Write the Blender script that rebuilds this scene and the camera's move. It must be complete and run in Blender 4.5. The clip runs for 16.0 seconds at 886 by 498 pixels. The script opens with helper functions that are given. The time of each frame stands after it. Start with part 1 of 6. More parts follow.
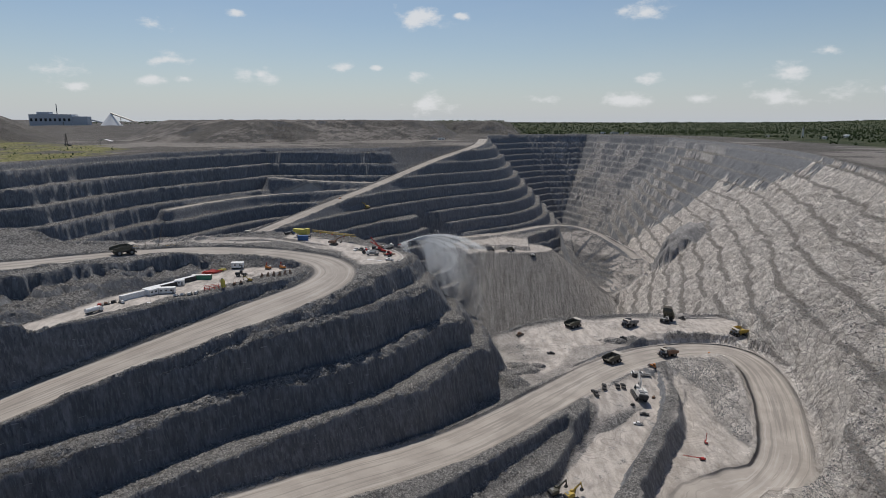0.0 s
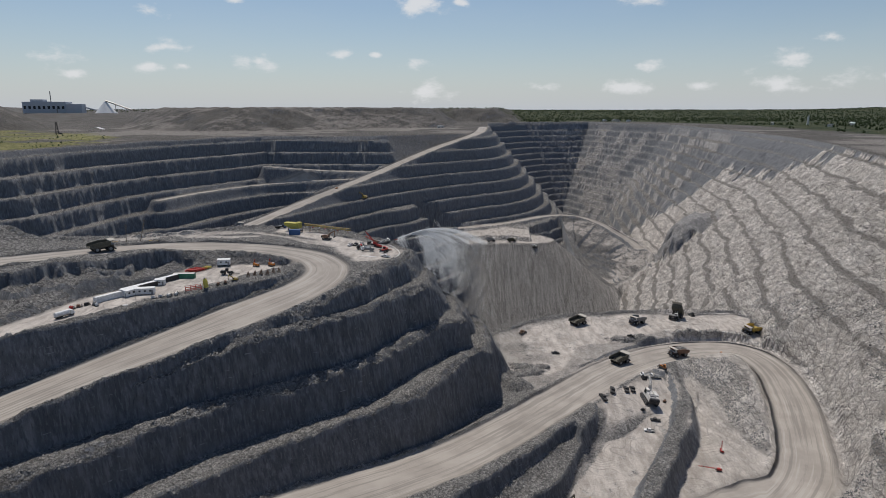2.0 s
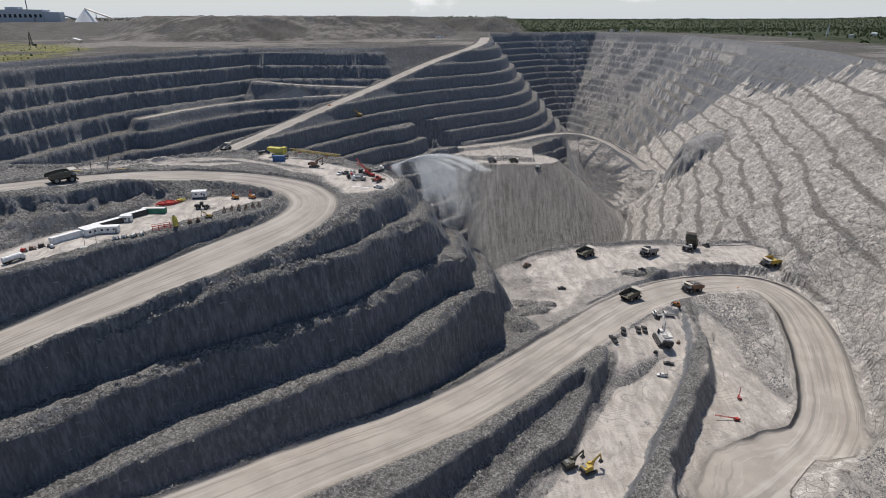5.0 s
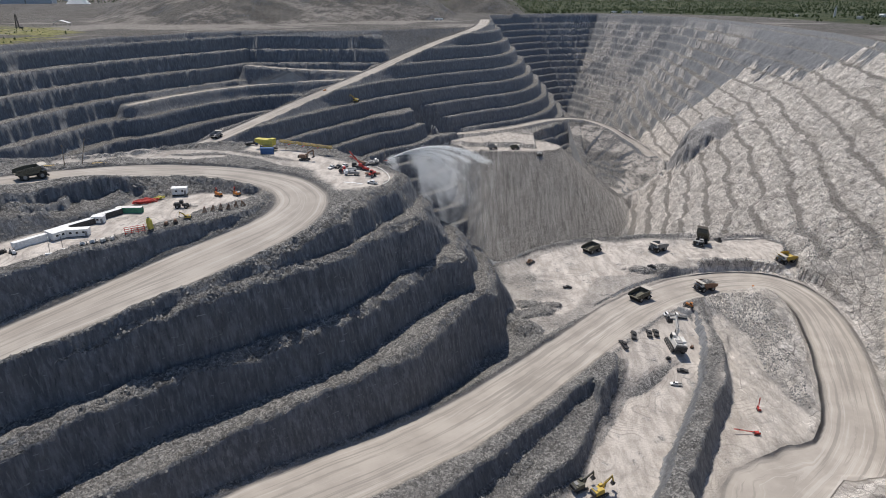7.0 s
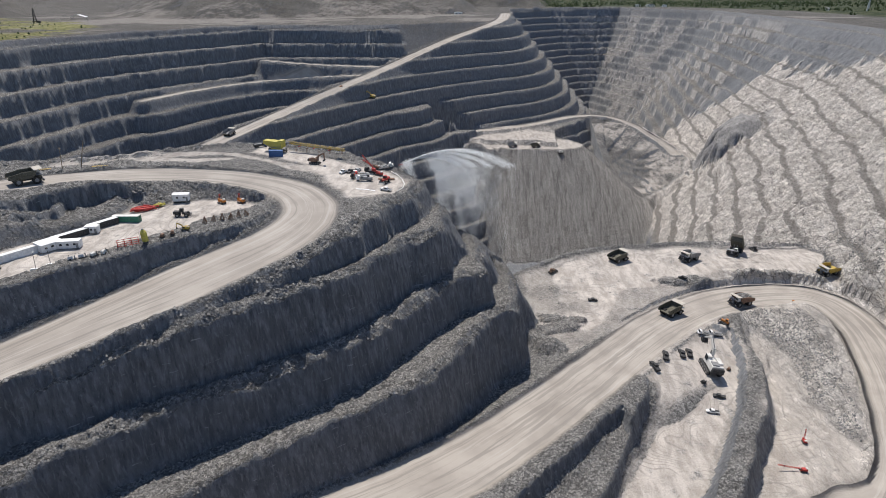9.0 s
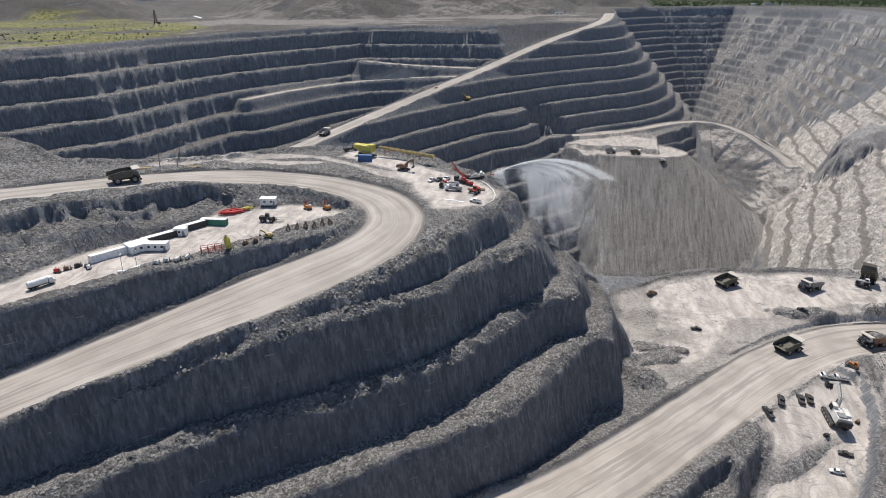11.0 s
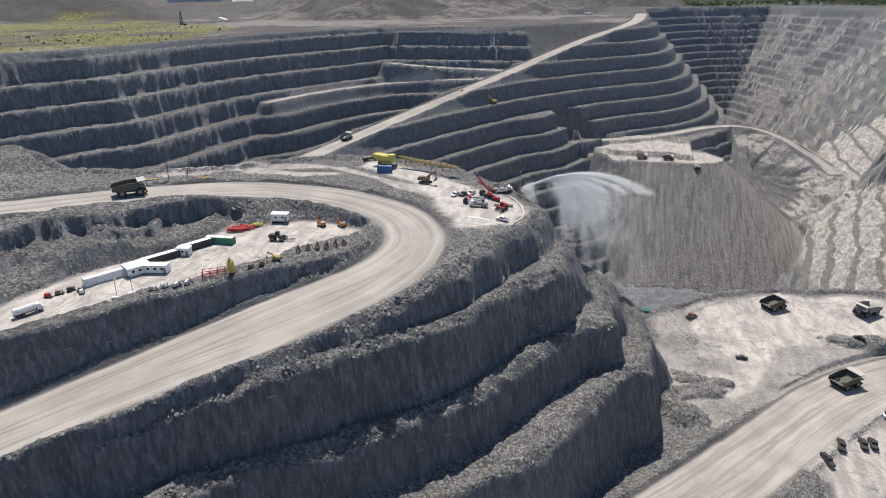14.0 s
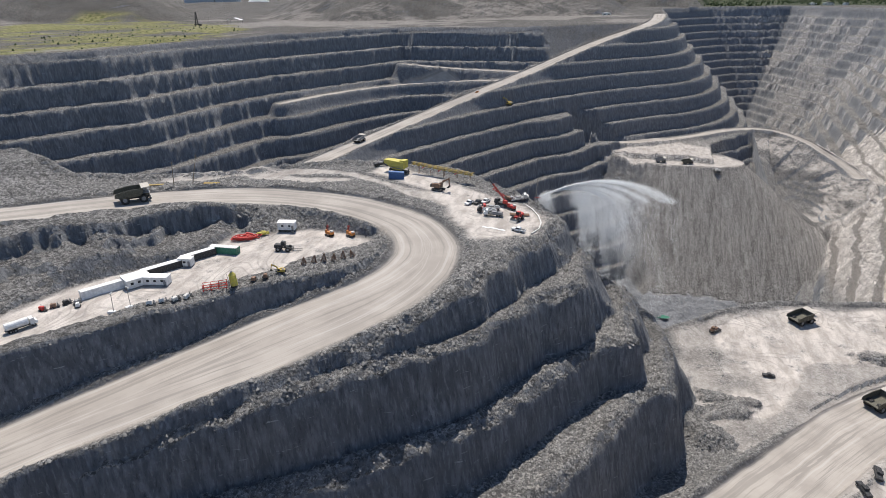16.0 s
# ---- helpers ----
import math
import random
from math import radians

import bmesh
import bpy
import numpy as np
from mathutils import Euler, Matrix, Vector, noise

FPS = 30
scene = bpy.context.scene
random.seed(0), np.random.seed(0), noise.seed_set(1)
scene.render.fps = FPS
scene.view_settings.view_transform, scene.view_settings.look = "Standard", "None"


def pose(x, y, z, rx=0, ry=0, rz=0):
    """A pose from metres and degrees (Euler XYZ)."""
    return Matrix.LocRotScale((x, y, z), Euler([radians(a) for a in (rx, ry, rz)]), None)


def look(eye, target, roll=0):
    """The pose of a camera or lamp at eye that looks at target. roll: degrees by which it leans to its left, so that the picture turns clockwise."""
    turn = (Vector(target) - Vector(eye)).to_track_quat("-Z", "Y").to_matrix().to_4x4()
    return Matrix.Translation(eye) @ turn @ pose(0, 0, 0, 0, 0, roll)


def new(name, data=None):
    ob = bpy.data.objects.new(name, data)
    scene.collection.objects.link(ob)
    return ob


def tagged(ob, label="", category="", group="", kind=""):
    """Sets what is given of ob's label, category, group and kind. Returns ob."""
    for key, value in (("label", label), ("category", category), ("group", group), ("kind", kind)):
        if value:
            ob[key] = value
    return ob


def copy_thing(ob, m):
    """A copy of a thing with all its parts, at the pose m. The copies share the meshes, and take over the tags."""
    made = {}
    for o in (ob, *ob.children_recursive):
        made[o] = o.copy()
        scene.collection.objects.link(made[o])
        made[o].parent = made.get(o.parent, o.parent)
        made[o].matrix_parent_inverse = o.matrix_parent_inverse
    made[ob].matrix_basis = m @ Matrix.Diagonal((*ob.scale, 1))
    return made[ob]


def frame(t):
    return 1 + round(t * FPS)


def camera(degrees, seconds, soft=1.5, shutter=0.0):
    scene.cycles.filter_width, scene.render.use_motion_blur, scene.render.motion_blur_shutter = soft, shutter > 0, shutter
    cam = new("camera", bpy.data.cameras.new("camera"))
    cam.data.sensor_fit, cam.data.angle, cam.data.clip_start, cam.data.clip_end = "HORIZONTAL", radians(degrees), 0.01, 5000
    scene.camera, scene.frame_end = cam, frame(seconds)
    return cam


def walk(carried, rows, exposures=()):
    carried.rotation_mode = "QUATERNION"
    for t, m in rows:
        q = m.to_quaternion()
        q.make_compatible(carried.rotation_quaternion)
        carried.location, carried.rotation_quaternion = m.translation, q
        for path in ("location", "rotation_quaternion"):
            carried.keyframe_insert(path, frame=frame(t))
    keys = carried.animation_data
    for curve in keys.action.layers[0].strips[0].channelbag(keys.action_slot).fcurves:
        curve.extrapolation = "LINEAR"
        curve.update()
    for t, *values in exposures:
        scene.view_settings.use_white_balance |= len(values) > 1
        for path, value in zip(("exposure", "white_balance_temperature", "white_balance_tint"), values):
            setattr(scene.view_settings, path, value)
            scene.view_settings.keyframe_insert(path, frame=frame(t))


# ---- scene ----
cam = camera(70.9, 16.0, soft=0.8)
# seconds, place, pitch, roll, yaw
PATH = [
    (0, -0.58, -83.63, 100.09, -11.55, -0.03, 0.16),
    (0.5, -0.59, -77.64, 100.10, -11.56, -0.02, 0.14),
    (1, -0.53, -71.69, 100.10, -11.55, -0.05, 0.15),
    (1.5, -0.45, -65.73, 100.05, -11.57, -0.01, 0.13),
    (2, -0.32, -59.70, 99.97, -12.65, -0.00, 0.13),
    (2.5, -0.25, -53.67, 99.88, -14.31, -0.00, 0.10),
    (3, -0.25, -47.69, 99.83, -15.83, -0.01, 0.09),
    (3.5, -0.25, -41.74, 99.82, -17.24, -0.06, 0.08),
    (4, -0.20, -35.82, 99.83, -18.45, -0.03, 0.06),
    (4.5, -0.21, -29.94, 99.86, -19.53, -0.04, 0.06),
    (7, 0.00, 0.00, 100.00, -21.85, 0.02, 0.00),
    (7.5, 0.05, 6.04, 99.98, -22.11, 0.06, -0.01),
    (8, -0.00, 12.08, 99.94, -22.33, 0.04, -0.02),
    (8.5, -0.14, 18.01, 99.88, -22.37, 0.08, 0.22),
    (9, -0.33, 23.59, 99.82, -22.36, 0.11, 1.71),
    (9.5, -0.57, 28.75, 99.75, -22.34, 0.31, 4.93),
    (10, -1.02, 33.57, 99.71, -22.32, 0.43, 7.37),
    (12.5, -4.29, 55.13, 99.76, -22.29, 0.75, 12.16),
    (13, -5.00, 59.06, 99.72, -22.26, 0.78, 12.26),
    (13.5, -5.73, 62.71, 99.65, -22.25, 0.76, 12.49),
    (14, -6.39, 66.18, 99.60, -22.24, 0.80, 12.80),
    (14.5, -6.94, 69.46, 99.57, -22.24, 0.84, 13.21),
    (15, -7.53, 72.51, 99.52, -22.23, 0.85, 13.58),
    (15.5, -8.14, 75.42, 99.47, -22.21, 0.83, 13.91),
    (16, -8.72, 78.27, 99.44, -22.20, 0.85, 14.17),
]
walk(cam, [(t, pose(x, y, z, 0, 0, yaw) @ pose(0, 0, 0, 90 + pitch, 0, 0) @ pose(0, 0, 0, 0, 0, -roll)) for t, x, y, z, pitch, roll, yaw in PATH],
     exposures=[(0.0, -0.40), (1.5, -0.40), (4.5, -0.10), (7.0, 0.08), (10.0, 0.24), (16.0, 0.34)])

# ---- light ----
SUN_SIDE, SUN_UP = math.atan2(-0.31, 0.95), radians(60.5)
sun = new("sun", bpy.data.lights.new("sun", "SUN"))
sun.data.energy, sun.data.angle, sun.data.color = 4.5, radians(0.53), (1.0, 0.935, 0.85)
sun_from = Vector((math.sin(SUN_SIDE) * math.cos(SUN_UP), math.cos(SUN_SIDE) * math.cos(SUN_UP), math.sin(SUN_UP)))
sun.matrix_world = look(sun_from * 900, (0, 0, 0))

world = bpy.data.worlds.new("sky")
scene.world = world
world.use_nodes = True
wn, wl = world.node_tree.nodes, world.node_tree.links
sky = wn.new("ShaderNodeTexSky")
sky.sky_type, sky.sun_disc, sky.sun_elevation, sky.sun_rotation = "NISHITA", False, SUN_UP, SUN_SIDE
sky.air_density, sky.dust_density, sky.ozone_density = 1.0, 0.3, 3.2
wn["Background"].inputs["Strength"].default_value = 0.098
# pale haze low over the horizon, and small fair-weather clouds
where = wn.new("ShaderNodeTexCoord")
axes = wn.new("ShaderNodeSeparateXYZ")
wl.new(where.outputs["Generated"], axes.inputs[0])


def sky_math(op, a, b=0.0, c=0.0):
    n = wn.new("ShaderNodeMath")
    n.operation = op
    for v, q in zip((a, b, c), n.inputs):
        if isinstance(v, bpy.types.NodeSocket):
            wl.new(v, q)
        else:
            q.default_value = v
    return n.outputs[0]


def sky_mix(f, a, b):
    n = wn.new("ShaderNodeMix")
    n.data_type = "RGBA"
    for v, q in zip((f, a, b), (n.inputs[0], n.inputs[6], n.inputs[7])):
        if isinstance(v, bpy.types.NodeSocket):
            wl.new(v, q)
        else:
            q.default_value = v
    return n.outputs[2]


def sky_noise(size, stretch, detail):
    m, n = wn.new("ShaderNodeMapping"), wn.new("ShaderNodeTexNoise")
    m.inputs["Scale"].default_value = stretch
    wl.new(where.outputs["Generated"], m.inputs["Vector"])
    wl.new(m.outputs[0], n.inputs["Vector"])
    n.inputs["Scale"].default_value, n.inputs["Detail"].default_value, n.inputs["Roughness"].default_value = size, detail, 0.6
    return n.outputs["Fac"]


height = sky_math("MAXIMUM", axes.outputs[2], 0.0)
haze = sky_math("POWER", 2.718, sky_math("MULTIPLY", height, -13.0))
tone = sky_mix(sky_math("MULTIPLY", haze, 0.92), sky.outputs[0], (6.5, 7.0, 7.7, 1))
veil = sky_math("MULTIPLY", sky_math("MULTIPLY", sky_math("SUBTRACT", sky_noise(2.2, (1, 1, 3.5), 6), 0.48), 1.4), 0.30)
tone = sky_mix(sky_math("MAXIMUM", veil, 0.0), tone, (7.0, 7.6, 8.2, 1))
# azimuth from ahead (to the right), height and half width of each cloud, in degrees
CLOUDS = [(-2.0, 10.3, 3.2), (1.2, 10.5, 1.0), (17.0, 10.6, 2.4), (-24.0, 8.9, 1.9), (-17.6, 10.3, 0.9), (-31.0, 4.6, 2.4), (-23.2, 5.8, 1.7), (-36.0, 3.3, 1.6), (-16.0, 4.6, 2.0), (-24.5, 3.9, 1.4), (-22.0, 4.1, 1.0), (-3.0, 4.5, 1.6), (-9.0, 5.5, 1.2),
          (17.2, 4.2, 1.5), (28.0, 4.6, 1.9), (16.0, 2.1, 2.4), (21.5, 2.2, 1.6), (27.5, 2.5, 2.6), (32.0, 2.4, 2.2), (36.0, 2.8, 2.0), (-30.0, 3.1, 1.2), (-6.0, 5.4, 0.7), (30.5, 6.2, 1.0), (8.5, 2.2, 1.6), (-1.5, 1.7, 2.5), (44.0, 5.0, 3.0), (-45.0, 6.0, 3.0), (120.0, 20.0, 9.0), (200.0, 25.0, 10.0), (260.0, 16.0, 8.0)]
edge = sky_math("SUBTRACT", sky_noise(24, (1, 1, 2.0), 9), 0.5)
cloud = None
for az, el, half in CLOUDS:
    a, e = radians(az), radians(el * 0.86)
    ahead = Vector((math.sin(a) * math.cos(e), math.cos(a) * math.cos(e), math.sin(e)))
    off = wn.new("ShaderNodeVectorMath")
    off.operation = "DISTANCE"
    flat_way = wn.new("ShaderNodeVectorMath")
    flat_way.operation = "MULTIPLY"
    flat_way.inputs[1].default_value = (1, 1, 2.3)
    wl.new(where.outputs["Generated"], flat_way.inputs[0])
    wl.new(flat_way.outputs[0], off.inputs[0])
    off.inputs[1].default_value = (ahead.x, ahead.y, ahead.z * 2.3)
    puff = sky_math("SUBTRACT", 1.0, sky_math("DIVIDE", off.outputs["Value"], radians(half)))
    cloud = puff if cloud is None else sky_math("MAXIMUM", cloud, puff)
shape = sky_math("ADD", sky_math("MULTIPLY", cloud, 1.1), sky_math("MULTIPLY", edge, 3.4))
mask = wn.new("ShaderNodeMapRange")
mask.interpolation_type = "SMOOTHSTEP"
mask.inputs["From Min"].default_value, mask.inputs["From Max"].default_value, mask.inputs["To Max"].default_value = 0.1, 1.15, 0.85
wl.new(shape, mask.inputs["Value"])
tone = sky_mix(mask.outputs[0], tone, (9.6, 9.7, 9.9, 1))
wl.new(tone, wn["Background"].inputs["Color"])

# ---- noise and plan tools ----
def lattice(ix, iy, seed):
    h = (ix.astype(np.int64) * 374761393 + iy.astype(np.int64) * 668265263 + seed * 974711) & 0x7FFFFFFF
    h = ((h ^ (h >> 13)) * 1274126177) & 0x7FFFFFFF
    return ((h ^ (h >> 16)) & 0xFFFF) / 32767.5 - 1.0


def value_noise(x, y, seed):
    ix, iy = np.floor(x), np.floor(y)
    fx, fy = x - ix, y - iy
    fx, fy = fx * fx * (3 - 2 * fx), fy * fy * (3 - 2 * fy)
    a, b = lattice(ix, iy, seed), lattice(ix + 1, iy, seed)
    c, d = lattice(ix, iy + 1, seed), lattice(ix + 1, iy + 1, seed)
    return (a + (b - a) * fx) * (1 - fy) + (c + (d - c) * fx) * fy


def fbm(x, y, size, octaves=4, seed=0, gain=0.5):
    out, amp = 0.0, 1.0
    for k in range(octaves):
        c, s = math.cos(0.7 * k), math.sin(0.7 * k)
        out = out + amp * value_noise((c * x - s * y) / size + 17.3 * k, (s * x + c * y) / size - 9.1 * k, seed + k)
        size, amp = size * 0.5, amp * gain
    return out


def step(a, b, v):
    u = np.clip((v - a) / (b - a), 0, 1)
    return u * u * (3 - 2 * u)


def along(x, y, line, closed=False):
    """Distance to a line of the plan, and the line's third value at the nearest place."""
    pts = list(line) + ([line[0]] if closed else [])
    best, carried = np.full(x.shape, 1e9), np.zeros(x.shape)
    for p, q in zip(pts, pts[1:]):
        ex, ey = q[0] - p[0], q[1] - p[1]
        u = np.clip(((x - p[0]) * ex + (y - p[1]) * ey) / (ex * ex + ey * ey), 0, 1)
        d = (x - p[0] - u * ex) ** 2 + (y - p[1] - u * ey) ** 2
        near = d < best
        best = np.where(near, d, best)
        if len(p) > 2:
            carried = np.where(near, p[2] + u * (q[2] - p[2]), carried)
    return np.sqrt(best), carried


def outside(x, y, poly):
    """Signed distance to a closed line of the plan, above zero outside it."""
    d, _ = along(x, y, poly, True)
    inner = np.zeros(x.shape, bool)
    for p, q in zip(poly, poly[1:] + poly[:1]):
        if p[1] != q[1]:
            inner ^= ((p[1] > y) != (q[1] > y)) & (x < (q[0] - p[0]) * (y - p[1]) / (q[1] - p[1]) + p[0])
    return np.where(inner, -d, d)


def rounded(line, n=3):
    """The line with its corners cut, so that it swings."""
    for _ in range(n):
        out = [line[0]]
        for p, q in zip(line, line[1:]):
            out += [tuple(0.75 * a + 0.25 * b for a, b in zip(p, q)), tuple(0.25 * a + 0.75 * b for a, b in zip(p, q))]
        line = out + [line[-1]]
    return line


# ---- the plan of the pit ----
RIM = [(-640, 470), (-565, 560), (-516, 640), (-502, 749), (-447, 902), (-337, 1099), (-85, 1095), (69, 1230), (110, 1500), (150, 2150), (300, 2330), (560, 2400),
       (720, 1950), (690, 1551), (600, 1000), (553, 852), (450, 585), (378, 420), (335, 280), (300, 120), (220, -150), (-100, -260), (-420, -150), (-520, 150)]
LEFT_FLOOR = [(-247, 687), (-190, 830), (-110, 1000), (60, 1230), (-600, 1300), (-700, 100), (-420, 60), (-250, 360), (-235, 600)]
FAN = [(-140, 1000), (-120, 960), (-75, 975), (-31, 971), (5, 953), (42, 933), (71, 922), (114, 922), (150, 924), (175, 934), (182, 955), (160, 1000), (100, 1040), (0, 1060)]
SPUR = [(-162, 852), (-118, 890), (-73, 927), (-58, 962), (-100, 1005), (-170, 905)]
BACK_FLOOR = [(150, 1000), (200, 1100), (262, 1135), (300, 1120), (350, 1085), (372, 1040), (345, 985), (300, 945), (262, 925), (235, 930)]
BLOCK_0 = [(-20, 330), (-24, 305), (-44, 258), (-57, 239), (-66, 229), (-79, 218), (-96, 201), (-112, 187), (-150, 150), (-260, 40), (-430, 60), (-430, 235), (-300, 338), (-250, 320), (-218, 328), (-182, 352), (-150, 383), (-122, 396), (-75, 392), (-38, 358)]
BLOCK_1 = [(-205, 112), (-145, 158), (-122, 174), (-110, 185), (-98, 195), (-84, 207), (-68, 220), (-54, 231), (-40, 245), (-24, 277), (-6, 293), (-8, 325), (-28, 362), (-60, 402), (-130, 412), (-215, 345), (-300, 345), (-430, 255), (-430, 40)]
BLOCK_2 = [(-180, 90), (-128, 145), (-102, 177), (-80, 195), (-50, 218), (-32, 236), (-17, 262), (2, 286), (13, 294), (10, 335), (-12, 372), (-50, 412), (-130, 424), (-215, 358), (-310, 352), (-430, 270), (-430, 30)]
BLOCK_3 = [(-150, 95), (-110, 132), (-89, 152), (-73, 169), (-54, 187), (-32, 208), (-15, 224), (2, 252), (17, 282), (27, 291), (28, 335), (8, 385), (-40, 425), (-130, 436), (-215, 370), (-320, 360), (-430, 280), (-430, 20)]
CAMP = [(-200, 172), (-176, 180), (-160, 203), (-141, 225), (-126, 242), (-108, 264), (-86, 291), (-95, 299), (-106, 303), (-120, 304), (-131, 300), (-141, 294), (-151, 292), (-153, 276), (-156, 263), (-171, 246), (-181, 228), (-186, 207)]
LOW = [(33, 392), (61, 415), (85, 433), (114, 440), (158, 448), (203, 450), (245, 448), (275, 430), (330, 400), (330, -60), (-200, -60), (-200, 100), (-60, 200), (20, 300)]
CORRIDOR = [(94, 284), (110, 304), (140, 332), (147, 326), (146, 300), (138, 276), (121, 254), (89, 196), (60, 140), (0, 130), (38, 186), (57, 204), (70, 229), (88, 258)]
LEDGE = [(70, 246), (62, 239), (49, 222), (24, 192), (-10, 150), (-10, 120), (0, 130), (38, 186), (57, 204), (72, 231)]
MOUND = [(52, 250), (72, 275), (88, 276), (94, 264), (88, 246), (68, 240), (49, 223), (22, 192), (-20, 148), (-90, 90), (-110, 110)]
DRILL_PIT = [(152, 325), (166, 350), (198, 352), (200, 330), (188, 285), (172, 235), (165, 215), (140, 185), (100, 160), (100, 192), (118, 228), (148, 278)]
CAMP_BACK = [(-258, 150), (-176, 180), (-150, 214), (-120, 250), (-105, 288), (-140, 294), (-153, 295), (-168, 280), (-182, 263), (-192, 250), (-205, 229), (-225, 205), (-258, 180)]
DRILL_PIT_FLOOR = [(152, 318), (166, 336), (176, 312), (170, 280), (174, 240), (165, 215), (140, 185), (100, 160), (100, 192), (118, 228), (146, 276)]
RIDGE = [(156, 345), (150, 318), (146, 290), (135, 262), (115, 229), (92, 192), (65, 150)]
UPPER_ROAD = [(-430, 130, 36), (-330, 190, 28), (-265, 238, 22.3), (-237, 263, 20.6), (-206, 292, 19.2), (-168, 318, 17.3), (-135, 326, 15), (-105, 323, 13.5), (-78, 309, 12.3), (-64, 283, 11), (-70, 256, 9), (-89, 235, 5.5), (-108, 215, 2), (-138, 185, -3.5), (-155, 168, -7), (-181, 140, -13), (-240, 70, -25)]
LOWER_ROAD = [(-150, 78, -43), (-110, 112, -47.5), (-75, 142, -52), (-50, 165, -56), (-22, 187, -60), (3, 208, -63), (28, 235, -65.5), (52, 262, -67), (80, 295, -69), (110, 330, -71.5), (145, 360, -73), (185, 377, -74), (222, 378, -74.5), (229, 345, -75.5), (218, 300, -77.5), (203, 262, -80), (186, 225, -82), (150, 192, -83.5), (110, 165, -85)]
RAMP = [(90, 1420, 60), (72, 1235, 52), (-15, 1150, 30), (-110, 1000, -4), (-190, 830, -26), (-247, 687, -42), (-275, 560, -46)]
STRIP_1 = [(-392, 790, -22), (-370, 860, -22), (-335, 930, -22), (-290, 985, -22), (-235, 1005, -20), (-150, 985, -14)]
STRIP_2 = [(-300, 1012, 4), (-262, 1018, 0), (-210, 1025, -4), (-130, 1012, -5)]
TURN = [(120, 208), (147, 222), (169, 229), (184, 236), (198, 242), (206, 232), (200, 214), (182, 204), (165, 199), (144, 180), (130, 160), (95, 160), (105, 182)]
PALE_HEAP = [(164, 199), (181, 200), (196, 190), (196, 165), (150, 150), (136, 160), (144, 181)]
NORTH_ROAD = [(-31, 972, -106), (-37, 987, -101), (44, 1008, -101), (128, 1062, -101), (187, 1128, -101), (250, 1152, -102), (298, 1121, -112), (321, 1097, -125), (345, 1066, -138), (352, 1040, -146)]
TERRACE = [(-48, 975), (10, 1000), (93, 1042), (128, 1062), (187, 1132), (240, 1156), (232, 1140), (190, 1085), (150, 1040), (140, 945), (0, 965)]
BENCH, FIRST = 20.0, 4.0


def cut(h, d, floor, rise):
    return np.minimum(h, floor + rise * np.maximum(d, 0))


def heap(h, d, top, fall):
    return np.maximum(h, top - fall * np.maximum(d, 0))


def road_bed(h, x, y, line, half, fill=1.2, rise=3.0, bank=1.4, drop=0.0):
    d, z = along(x, y, line)
    d = d + 0.4 * fbm(x, y, 14, 3, 71)
    edge = 0.8 * bank * np.exp(-(((d - half - 2.2) / 1.5) ** 2)) * np.clip(0.9 + 0.9 * fbm(x, y, 9, 2, 73), 0.15, 1.5)
    return np.clip(h, z + edge - fill * np.maximum(d - half - 3, 0) - drop, z + edge + rise * np.maximum(d - half - 3, 0)), d - half


